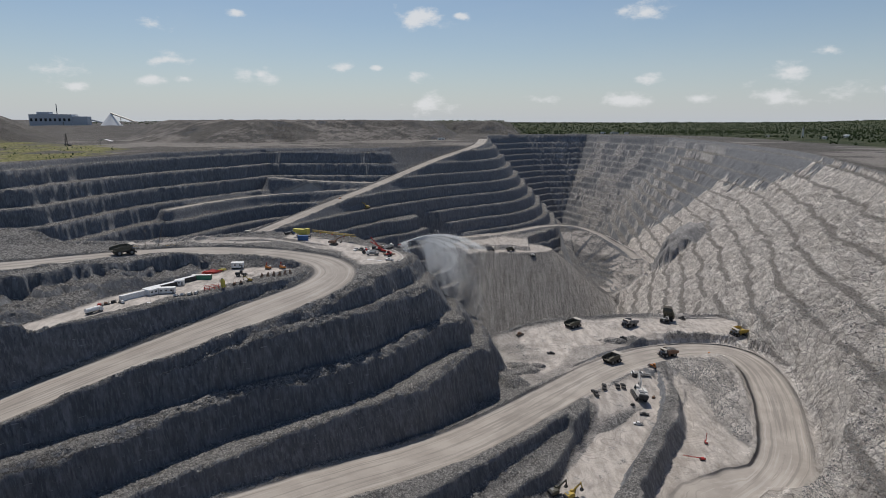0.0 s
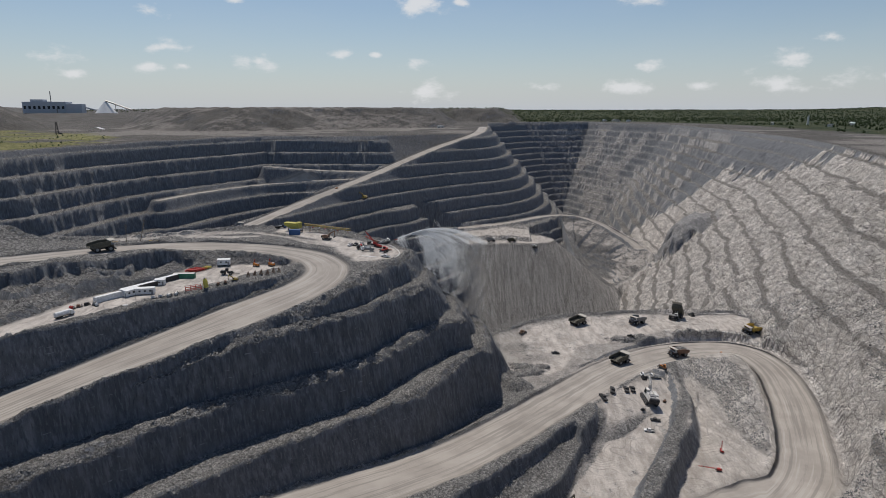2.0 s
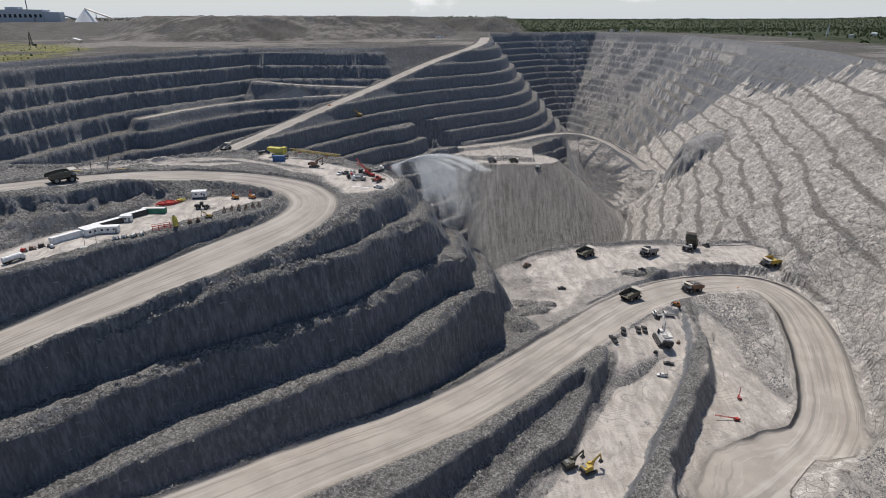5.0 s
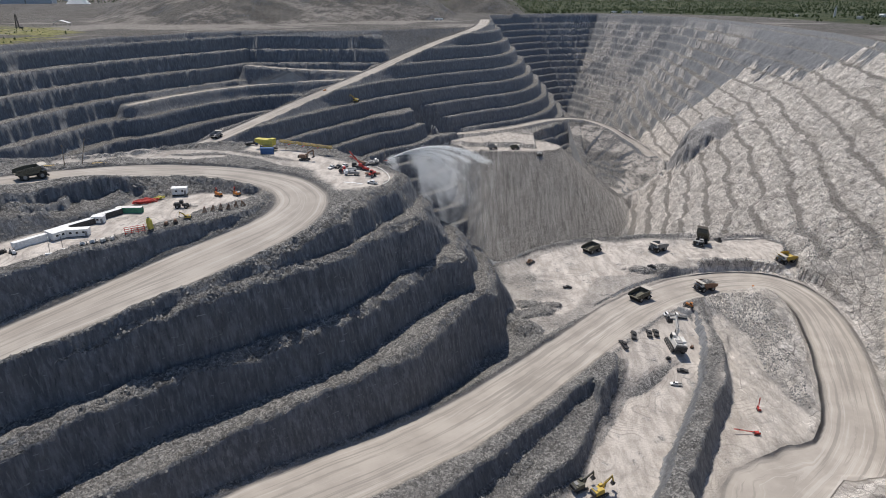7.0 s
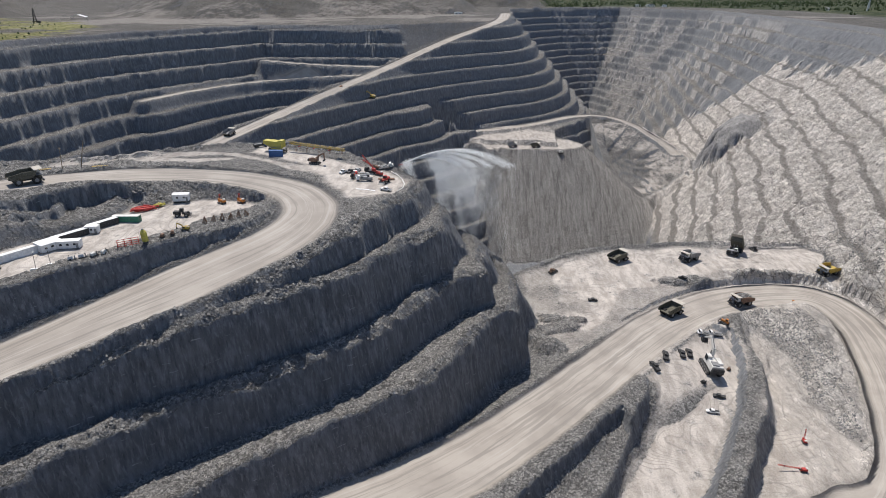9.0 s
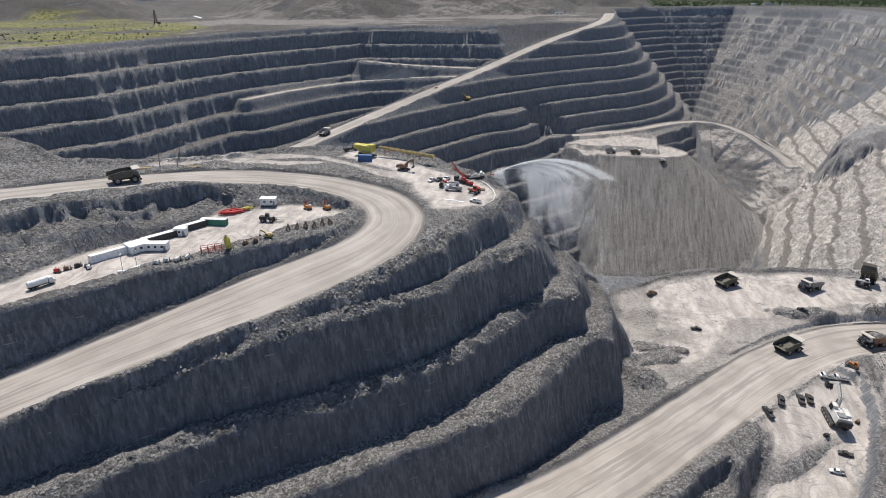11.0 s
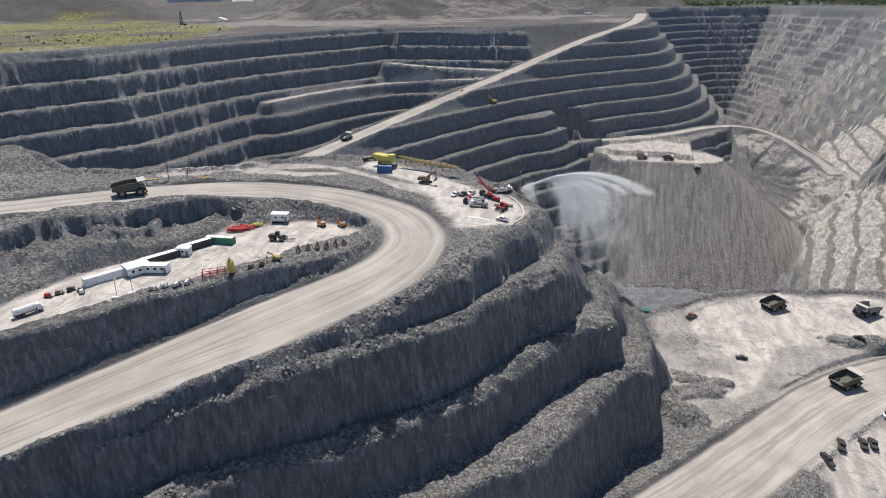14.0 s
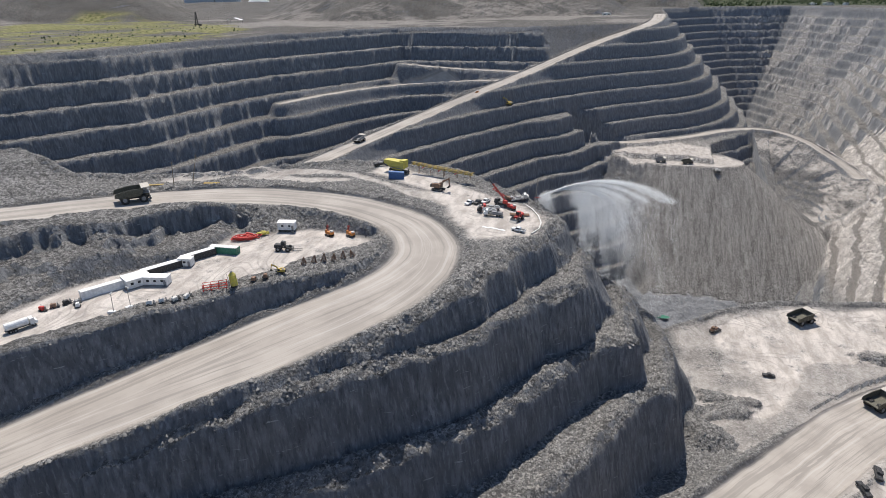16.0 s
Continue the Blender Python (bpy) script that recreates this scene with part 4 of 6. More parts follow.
# ---- vehicles ----
def haul_truck(m, label, tray_mat, tip=0.0, full=False):
    t = thing("haul_truck", m, label, "haul truck", "haul trucks in the pit")
    made_of("chassis", DARK, t, (box, (0.2, 0, 2.1), (11.5, 2.6, 1.0)), (box, (4.6, 0, 1.9), (1.4, 6.6, 0.7)), (rod, (-4.2, -3.4, 1.9), (-4.2, 3.4, 1.9), 0.6, 10), bevel=0.08)
    made_of("bumper", DARK, t, (box, (6.4, 0, 1.6), (0.7, 7.0, 0.9)), bevel=0.08)
    made_of("grille", DARK, t, (box, (6.0, 0, 3.0), (0.5, 2.6, 2.0)), bevel=0.06)
    made_of("hood", tray_mat, t, (box, (5.2, -0.6, 3.4), (1.6, 3.4, 1.6), (0.9, 0.9)), bevel=0.1)
    made_of("deck", GREY, t, (box, (5.0, 0, 4.2), (2.6, 7.6, 0.22)), bevel=0.04)
    cab = made_of("cab", CREAM, t, (box, (4.9, 2.2, 5.2), (1.9, 2.2, 1.9), (0.88, 0.92)), bevel=0.08)
    made_of("windscreen", GLASS, cab, (box, (5.86, 2.2, 5.35), (0.06, 1.8, 0.95), (1, 0.95)))
    made_of("handrail", CREAM, t, *[(rod, (6.2, y, 4.3), (6.2, y, 5.3), 0.05, 6) for y in (-3.7, -1.8, 0, 3.7)], (rod, (6.2, -3.7, 5.3), (6.2, 3.7, 5.3), 0.05, 6))
    made_of("ladder", CREAM, t, *[(rod, (6.6, -1.0 + 0.5 * (k % 2), 1.0 + 0.35 * k), (6.6, 1.0, 1.0 + 0.35 * k), 0.05, 6) for k in range(9)])
    made_of("fuel_tank", tray_mat, t, (rod, (-0.4, 2.2, 1.9), (2.2, 2.2, 1.9), 0.8, 12))
    for y in (-2.9, 2.9):
        made_of("headlight", LAMP, t, (box, (6.8, y, 1.9), (0.12, 0.5, 0.35)))
        wheel(t, (3.7, y, 1.75), 1.75, 1.25)
        for q in (0.55, -0.85):
            wheel(t, (-3.6, math.copysign(abs(y) + q - 0.15, y), 1.75), 1.75, 1.15)
    # tray: V-shaped floor, sloping sides, canopy over the cab; turns about its rear hinge
    bm = bmesh.new()
    floor = [(-7.2, 3.0), (-4.6, 2.5), (2.6, 3.2), (3.3, 4.3)]
    for y0, y1 in ((-3.9, -3.6), (3.6, 3.9)):
        prism(bm, [(-7.4, 3.1), (-4.6, 2.5), (2.6, 3.2), (3.5, 4.5), (3.6, 6.3), (-1.5, 6.1), (-7.0, 4.9)], y0, y1)
    prism(bm, [(x, z) for x, z in floor] + [(x, z + 0.28) for x, z in floor[::-1]], -3.8, 3.8)
    prism(bm, [(3.1, 4.2), (3.6, 4.2), (3.9, 6.3), (3.5, 6.3)], -3.9, 3.9)
    for k in range(5):
        for y in (-3.98, 3.98):
            box(bm, (-5.2 + 1.9 * k, y, 4.4), (0.3, 0.2, 2.4 if k else 1.4), (1, 1), 0, -0.05)
    tray = part("tray", bm, tray_mat, t, "", 0.05)
    roof = made_of("canopy", TAN, tray, (prism, [(3.2, 6.3), (6.6, 6.75), (6.6, 7.0), (3.2, 6.6)], -3.9, 3.9), label="pale dusty canopy over the cab", bevel=0.05)
    if full:
        bm = bmesh.new()
        bmesh.ops.create_grid(bm, x_segments=16, y_segments=12, size=1)
        rnd = random.Random(5)
        for v in bm.verts:
            r2 = v.co.x ** 2 + v.co.y ** 2
            v.co = (v.co.x * 4.6 - 1.6, v.co.y * 3.5, 5.2 + 1.4 * (1 - min(r2, 1.4) / 1.4) + rnd.uniform(-0.15, 0.15))
        part("load", bm, LAND, tray, "heap of broken grey rock")
    if tip:
        hinge = Matrix.Translation((-5.2, 0, 2.5)) @ Matrix.Rotation(-radians(tip), 4, "Y") @ Matrix.Translation((5.2, 0, -2.5))
        tray.matrix_basis = hinge
        made_of("hoist", STEEL, t, (rod, (0.5, 1.0, 2.4), (-1.6, 1.0, 6.2), 0.25), (rod, (0.5, -1.0, 2.4), (-1.6, -1.0, 6.2), 0.25))
    return t


def excavator(m, label, mat, size=1.0, arm=(38, -62), rear=None, name="excavator"):
    """arm: the boom's rise and the stick's fall in degrees."""
    t = thing(name, m @ Matrix.Diagonal((size, size, size, 1)), label, "excavator", "excavators in the pit")
    for y in (-1.35, 1.35):
        crawler(t, y, 4.6, 1.0, 0.65)
    made_of("undercarriage", DARK, t, (box, (0, 0, 0.75), (2.2, 2.2, 0.5)), (rod, (0, 0, 0.9), (0, 0, 1.35), 0.8, 14), bevel=0.05)
    body = made_of("house", mat, t, (box, (-0.9, 0, 2.05), (3.6, 2.8, 1.4), (0.96, 0.94)), (box, (-0.7, -0.8, 2.95), (2.2, 1.1, 0.4)), bevel=0.1)
    made_of("counterweight", rear or DARK, body, (box, (-2.9, 0, 1.95), (0.8, 2.8, 1.3), (0.9, 0.95)), bevel=0.15)
    made_of("engine_cover", GREY, body, (box, (-1.6, 0.4, 2.85), (1.3, 1.6, 0.25)), bevel=0.05)
    cab = made_of("cab", mat, t, (box, (0.75, 0.9, 2.35), (1.5, 1.0, 1.9), (0.85, 0.92)), bevel=0.08)
    made_of("window", GLASS, cab, (box, (1.48, 0.9, 2.6), (0.08, 0.85, 1.1)), (box, (0.75, 1.42, 2.6), (1.1, 0.06, 1.0)))
    a, b = radians(arm[0]), radians(arm[1])
    p0 = Vector((0.9, 0, 1.7))
    p1 = p0 + Vector((math.cos(a + 0.35), 0, math.sin(a + 0.35))) * 2.6
    p2 = p1 + Vector((math.cos(a - 0.35), 0, math.sin(a - 0.35))) * 3.0
    p3 = p2 + Vector((math.cos(b), 0, math.sin(b))) * 2.7

    def beam(bm, p, q, w0, w1, wide):
        n = Vector((-(q - p).z, 0, (q - p).x)).normalized()
        prism(bm, [((p + n * w0)[0], (p + n * w0)[2]), ((q + n * w1)[0], (q + n * w1)[2]), ((q - n * w1)[0], (q - n * w1)[2]), ((p - n * w0)[0], (p - n * w0)[2])], -wide, wide)

    boom = made_of("boom", mat, t, (beam, p0, p1, 0.25, 0.42, 0.28), (beam, p1, p2, 0.42, 0.22, 0.26), bevel=0.03)
    made_of("cylinder", STEEL, boom, (rod, p0 + Vector((0.5, 0.4, -0.4)), p1 + Vector((0, 0.4, -0.2)), 0.1), (rod, p0 + Vector((0.5, -0.4, -0.4)), p1 + Vector((0, -0.4, -0.2)), 0.1), (rod, p1 + Vector((0, 0, 0.45)), p2 + Vector((0, 0, 0.4)), 0.1))
    stick = made_of("stick", mat, t, (beam, p2 + (p2 - p3) * 0.15, p3, 0.28, 0.16, 0.2), bevel=0.03)
    bm = bmesh.new()
    out = [(0.0, 0.1), (0.35, -0.2), (0.3, -0.75), (-0.15, -1.05), (-0.75, -0.95), (-0.55, -0.5)]
    prism(bm, [(p3.x + x, p3.z + z) for x, z in out], -0.65, 0.65)
    for k in range(4):
        box(bm, (p3.x - 0.85, -0.5 + 0.33 * k, p3.z - 0.98), (0.35, 0.12, 0.1))
    part("bucket", bm, DARK, stick)
    return t


def bulldozer(m, label, mat=YELLOW):
    t = thing("bulldozer", m, label, "bulldozer", "bulldozers in the pit")
    for y in (-1.25, 1.25):
        crawler(t, y, 4.0, 1.3, 0.6)
    made_of("body", mat, t, (box, (0.9, 0, 1.6), (2.6, 1.5, 1.1), (0.95, 0.9)), (box, (-1.3, 0, 1.5), (1.4, 2.0, 1.0)), bevel=0.08)
    cab = made_of("cab", mat, t, (box, (-0.7, 0, 2.7), (1.5, 1.6, 1.5), (0.9, 0.92)), bevel=0.08)
    made_of("window", GLASS, cab, (box, (0.06, 0, 2.75), (0.06, 1.3, 0.9)), (box, (-0.7, 0, 2.75), (1.1, 1.58, 0.8)))
    bm = bmesh.new()
    prism(bm, [(2.9, 0.1), (3.15, 0.1), (2.95, 0.8), (3.15, 1.6), (2.9, 1.6), (2.7, 0.8)], -2.2, 2.2)
    part("blade", bm, STEEL, t)
    made_of("push_arm", DARK, t, (rod, (0.5, 1.6, 0.7), (2.8, 1.6, 0.5), 0.14), (rod, (0.5, -1.6, 0.7), (2.8, -1.6, 0.5), 0.14))
    made_of("ripper", DARK, t, (box, (-2.5, 0, 0.9), (0.5, 1.8, 0.5)), (rod, (-2.7, 0, 1.2), (-2.9, 0, 0.2), 0.12))
    made_of("exhaust", DARK, t, (rod, (1.2, 0.3, 2.0), (1.2, 0.3, 3.0), 0.08))
    return t


def pickup(m, label, mat, cover=False):
    t = thing("pickup_truck", m, label, "pickup truck", "pickups in the pit")
    body = made_of("body", mat, t, (prism, [(-2.85, 0.5), (2.75, 0.45), (2.85, 0.75), (2.75, 1.1), (1.3, 1.2), (-2.85, 1.2)], -0.98, 0.98), bevel=0.06)
    made_of("bed", DARK, body, (box, (-1.85, 0, 1.215), (1.75, 1.6, 0.03)))
    cab = made_of("cab", mat, t, (prism, [(1.35, 1.18), (0.65, 1.9), (-0.7, 1.9), (-0.95, 1.18)], -0.88, 0.88), bevel=0.07)
    made_of("windscreen", GLASS, cab, (prism, [(1.38, 1.22), (0.74, 1.86), (0.70, 1.84), (1.34, 1.2)], -0.76, 0.76))
    made_of("side_window", GLASS, cab, (prism, [(0.95, 1.3), (0.55, 1.78), (-0.6, 1.78), (-0.75, 1.3)], -0.9, 0.9))
    if cover:
        made_of("bed_rack", STEEL, t, (rod, (-2.6, 0.8, 1.2), (-2.6, 0.8, 2.0), 0.05), (rod, (-2.6, -0.8, 1.2), (-2.6, -0.8, 2.0), 0.05), (rod, (-2.6, -0.8, 2.0), (-2.6, 0.8, 2.0), 0.05), (rod, (0.0, 0, 1.95), (0.0, 0, 3.2), 0.02))
    for y in (-0.75, 0.75):
        made_of("headlight", LAMP, t, (box, (2.82, y, 0.85), (0.06, 0.3, 0.2)))
    for x in (-1.75, 1.85):
        for y in (-0.86, 0.86):
            wheel(t, (x, y, 0.4), 0.4, 0.26)
    return t


def service_truck(m, label, cab_mat, back_mat, tank=False):
    t = thing("service_truck", m, label, "truck", "service trucks")
    made_of("chassis", DARK, t, (box, (0, 0, 0.85), (8.2, 1.0, 0.35)), bevel=0.04)
    cab = made_of("cab", cab_mat, t, (prism, [(2.4, 0.8), (4.3, 0.8), (4.4, 1.6), (3.8, 1.8), (3.5, 2.8), (2.4, 2.8)], -1.2, 1.2), bevel=0.08)
    made_of("windscreen", GLASS, cab, (prism, [(3.84, 1.85), (3.56, 2.7), (3.52, 2.68), (3.8, 1.82)], -1.05, 1.05))
    if tank:
        made_of("tank", back_mat, t, (rod, (-3.9, 0, 2.0), (2.1, 0, 2.0), 1.15, 16), bevel=0.05)
    else:
        made_of("bed", back_mat, t, (box, (-1.0, 0, 1.15), (6.0, 2.4, 0.25)), (box, (1.9, 0, 1.8), (0.15, 2.4, 1.2)), (box, (-1.0, 1.15, 1.55), (5.8, 0.1, 0.6)), (box, (-1.0, -1.15, 1.55), (5.8, 0.1, 0.6)), bevel=0.03)
        made_of("cargo", GREY, t, (box, (-0.2, 0.1, 1.75), (2.2, 1.6, 0.9)), (box, (-2.7, -0.2, 1.6), (1.6, 1.3, 0.6)), bevel=0.06)
    for x in (3.2, -1.6, -2.9):
        for y in (-1.0, 1.0):
            wheel(t, (x, y, 0.55), 0.55, 0.35)
    return t


def wheel_loader(m, label, mat, carries="bucket"):
    t = thing("wheel_loader", m, label, "wheel loader", "wheel loaders")
    made_of("body", mat, t, (box, (-2.2, 0, 2.0), (3.0, 2.2, 1.3), (0.92, 0.9)), (box, (0.9, 0, 1.6), (2.0, 1.6, 0.9)), bevel=0.1)
    cab = made_of("cab", mat, t, (box, (-0.2, 0, 3.0), (1.6, 1.7, 1.7), (0.9, 0.92)), bevel=0.08)
    made_of("window", GLASS, cab, (box, (0.6, 0, 3.1), (0.06, 1.4, 1.1)), (box, (-0.2, 0, 3.1), (1.2, 1.68, 0.9)))
    made_of("lift_arm", mat, t, (rod, (0.9, 0.8, 2.0), (3.4, 0.8, 0.8), 0.18), (rod, (0.9, -0.8, 2.0), (3.4, -0.8, 0.8), 0.18))
    if carries == "bucket":
        made_of("bucket", STEEL, t, (prism, [(3.3, 0.2), (4.9, 0.1), (3.8, 0.9), (3.6, 1.6), (3.3, 1.4)], -1.6, 1.6))
    else:
        made_of("fork", STEEL, t, (rod, (3.4, 0.7, 0.8), (7.0, 0.7, 0.7), 0.15), (rod, (3.4, -0.7, 0.8), (7.0, -0.7, 0.7), 0.15), (box, (3.5, 0, 1.2), (0.25, 2.4, 1.2)))
    for x in (-2.0, 1.9):
        for y in (-1.25, 1.25):
            wheel(t, (x, y, 0.95), 0.95, 0.7)
    return t


def drill_rig(m, label, mat, mast=9.0, lean=90.0, boom=False):
    """lean: degrees of the mast over the ground."""
    t = thing("drill_rig", m, label, "drill rig", "drill rigs")
    for y in (-1.0, 1.0):
        crawler(t, y, 3.2, 0.8, 0.45)
    made_of("body", mat, t, (box, (-0.6, 0, 1.5), (2.8, 1.9, 1.1), (0.95, 0.95)), bevel=0.08)
    cab = made_of("cab", mat, t, (box, (1.1, 0.55, 1.8), (0.9, 0.9, 1.6), (0.9, 0.9)), bevel=0.06)
    made_of("window", GLASS, cab, (box, (1.56, 0.55, 2.0), (0.05, 0.75, 0.9)))
    made_of("dust_box", CREAM, t, (box, (-1.5, 0, 2.3), (0.9, 1.2, 0.6)), bevel=0.05)
    up, foot = Vector((math.cos(radians(lean)), 0, math.sin(radians(lean)))), Vector((2.0, -0.3, 0.5 if lean > 45 else 1.6))
    side = Vector((-up.z, 0, up.x)) * 0.25
    bm = bmesh.new()
    for y in (-0.22, 0.22):
        for s in (-1, 1):
            rod(bm, foot + side * s + Vector((0, y, 0)), foot + side * s + Vector((0, y, 0)) + up * mast, 0.07, 6)
    n = int(mast / 0.8)
    for k in range(n):
        for y in (-0.22, 0.22):
            rod(bm, foot + side + Vector((0, y, 0)) + up * (k * mast / n), foot - side + Vector((0, y, 0)) + up * ((k + 1) * mast / n), 0.045, 5)
    frame_part = part("mast", bm, RED if mat is not YELLOW else YELLOW, t)
    made_of("drill_head", DARK, frame_part, (box, foot + up * mast * 0.7, (0.5, 0.5, 0.9)), bevel=0.05)
    if boom:
        made_of("boom", mat, t, (rod, (1.2, -0.3, 2.0), foot + up * 2.0, 0.2))
    return t


def container(m, label, mat, size=(12.2, 2.45, 2.6), roof=None, name="shipping_container", group="site containers"):
    t = thing(name, m, label, "container", group)
    lx, ly, lz = size
    bm = bmesh.new()
    n = max(6, int(lx / 0.6))
    for y in (-ly / 2, ly / 2):
        pts = [(-lx / 2 + lx * k / n, y - math.copysign(0.05 * (k % 2), y)) for k in range(n + 1)]
        low = [bm.verts.new((x, q, 0.15)) for x, q in pts]
        high = [bm.verts.new((x, q, lz - 0.08)) for x, q in pts]
        for k in range(n):
            bm.faces.new((low[k], low[k + 1], high[k + 1], high[k]))
    part("side_wall", bm, mat, t)
    made_of("frame", mat, t, *[(box, (x, y, lz / 2), (0.16, 0.16, lz)) for x in (-lx / 2, lx / 2) for y in (-ly / 2, ly / 2)], (box, (0, 0, 0.12), (lx, ly, 0.2)))
    made_of("end_wall", mat, t, (box, (-lx / 2 + 0.06, 0, lz / 2), (0.08, ly - 0.1, lz - 0.2)))
    made_of("roof", roof or mat, t, (box, (0, 0, lz - 0.02), (lx + 0.05, ly + 0.05, 0.12)), bevel=0.03)
    for y in (-ly / 4, ly / 4):
        door = made_of("door", mat, t, (box, (lx / 2 - 0.04, y, lz / 2), (0.08, ly / 2 - 0.12, lz - 0.3)), bevel=0.02)
        made_of("locking_bar", STEEL, door, (rod, (lx / 2 + 0.04, y * 0.5, 0.3), (lx / 2 + 0.04, y * 0.5, lz - 0.3), 0.03, 6))
    return t


def office(m, label, size=(12.0, 3.2, 2.9), windows=4, wheels=False, roof=None):
    t = thing("site_office", m, label, "portable office", "site offices")
    lx, ly, lz = size
    z0 = 1.0 if wheels else 0.25
    wall = made_of("wall", WHITE, t, (box, (0, 0, z0 + lz / 2), (lx, ly, lz)), bevel=0.05)
    made_of("roof", roof or WHITE, t, (prism, [(-lx / 2 - 0.15, z0 + lz), (lx / 2 + 0.15, z0 + lz), (lx / 2 + 0.15, z0 + lz + 0.14), (-lx / 2 - 0.15, z0 + lz + 0.14)], -ly / 2 - 0.15, ly / 2 + 0.15), bevel=0.03)
    for k in range(windows):
        x = -lx / 2 + lx * (k + 0.7) / (windows + 0.4)
        pane = made_of("window", GLASS, wall, (box, (x, -ly / 2 - 0.02, z0 + lz * 0.58), (0.95, 0.06, 0.8)))
    made_of("door", GREY, wall, (box, (lx / 2 - 0.9, -ly / 2 - 0.02, z0 + 1.05), (0.9, 0.08, 2.0)))
    made_of("step", STEEL, t, (box, (lx / 2 - 0.9, -ly / 2 - 0.6, z0 * 0.5), (1.2, 1.0, z0 * 0.9)), bevel=0.02)
    made_of("skid", DARK, t, (box, (0, -ly * 0.3, z0 / 2), (lx * 0.96, 0.25, z0)), (box, (0, ly * 0.3, z0 / 2), (lx * 0.96, 0.25, z0)))
    if wheels:
        for y in (-ly / 2, ly / 2):
            wheel(t, (-0.6, y, 0.45), 0.45, 0.3)
            wheel(t, (0.6, y, 0.45), 0.45, 0.3)
    return t


def light_tower(m, label):
    t = thing("light_tower", m, label, "light tower", "light towers at the camp")
    made_of("trailer", WHITE, t, (box, (0, 0, 0.9), (2.2, 1.3, 0.9)), bevel=0.06)
    made_of("mast", STEEL, t, (rod, (0.6, 0, 1.2), (0.6, 0, 7.6), 0.09, 6))
    head = made_of("crossbar", STEEL, t, (rod, (0.6, -0.9, 7.5), (0.6, 0.9, 7.5), 0.05, 6))
    for y in (-0.75, -0.25, 0.25, 0.75):
        made_of("lamp", LAMP, head, (box, (0.75, y, 7.4), (0.2, 0.35, 0.35)))
    made_of("outrigger", DARK, t, (rod, (0, -1.5, 0.3), (0, 1.5, 0.3), 0.06, 6), (rod, (1.1, 0, 0.4), (2.4, 0, 0.3), 0.06, 6))
    for y in (-0.8, 0.8):
        wheel(t, (-0.3, y, 0.36), 0.36, 0.22)
    return t


def pump(m, label, mat):
    t = thing("pump_unit", m, label, "pump", "pump units at the yard's edge")
    made_of("skid", DARK, t, (box, (0, 0, 0.25), (2.8, 1.5, 0.25)), bevel=0.03)
    made_of("housing", mat, t, (box, (-0.3, 0, 1.0), (1.7, 1.2, 1.2), (0.92, 0.92)), bevel=0.08)
    made_of("pipe", STEEL, t, (rod, (0.8, 0, 0.7), (1.7, 0, 0.7), 0.25, 10), (rod, (1.1, 0, 0.7), (1.1, 0, 1.7), 0.2, 10))
    made_of("exhaust", DARK, t, (rod, (-0.7, 0.3, 1.5), (-0.7, 0.3, 2.1), 0.07, 6))
    for y in (-0.8, 0.8):
        wheel(t, (-0.4, y, 0.35), 0.35, 0.2)
    return t


def pipe_stack(m, label):
    """Drill rods leant together like a tent."""
    t = thing("pipe_tripod", m, label, "pipe stack", "leaning pipe stacks")
    for k in range(9):
        a = 2 * math.pi * k / 9
        made_of("pipe", BROWN, t, (rod, (1.35 * math.cos(a), 1.35 * math.sin(a), 0), (0.12 * math.cos(a), 0.12 * math.sin(a), 3.9), 0.16, 6))
    made_of("collar", DARK, t, (rod, (0, 0, 3.2), (0, 0, 3.5), 0.42, 10))
    return t


def utility_pole(m, label, tall=11.0):
    t = thing("utility_pole", m, label, "utility pole", "utility poles")
    made_of("post", WOOD, t, (rod, (0, 0, -0.4), (0, 0, tall), 0.2, 8, 0.14))
    arm = made_of("crossarm", WOOD, t, (box, (0, 0, tall - 0.8), (0.14, 2.6, 0.16)))
    for y in (-1.15, 0, 1.15):
        made_of("insulator", GREY, arm, (rod, (0, y, tall - 0.7), (0, y, tall - 0.4), 0.07, 6))
    made_of("brace", STEEL, t, (rod, (0, 0.9, tall - 0.85), (0, 0.1, tall - 1.7), 0.03, 5), (rod, (0, -0.9, tall - 0.85), (0, -0.1, tall - 1.7), 0.03, 5))
    return t


def polar(x, y, x2, y2):
    return math.degrees(math.atan2(y2 - y, x2 - x))


# ---- the hairpin road ----
haul_truck(stand(-200.5, 295, 44, 5), "dusty olive haul truck with pale canopy on the hairpin road", OLIVE)
utility_pole(stand(-199.5, 321, 60, 1), "grey wooden power pole with a crossarm behind the hairpin road")
utility_pole(stand(-193, 326, 60, 1), "tall grey wooden power pole beside the hairpin road", 14.0)
for px_, py_, pa_ in ((-206, 316, 40), (-186, 330, 25)):
    t = thing("timber_stack", stand(px_, py_, pa_, 2), "stack of pale yellow timbers lying behind the road", "timber", "timber stacks")
    for k in range(5):
        made_of("beam", YELLOW if k % 2 else WOOD, t, (box, (0.1 * k, -1.0 + 0.5 * k, 0.22), (7.0, 0.4, 0.4)), bevel=0.03)

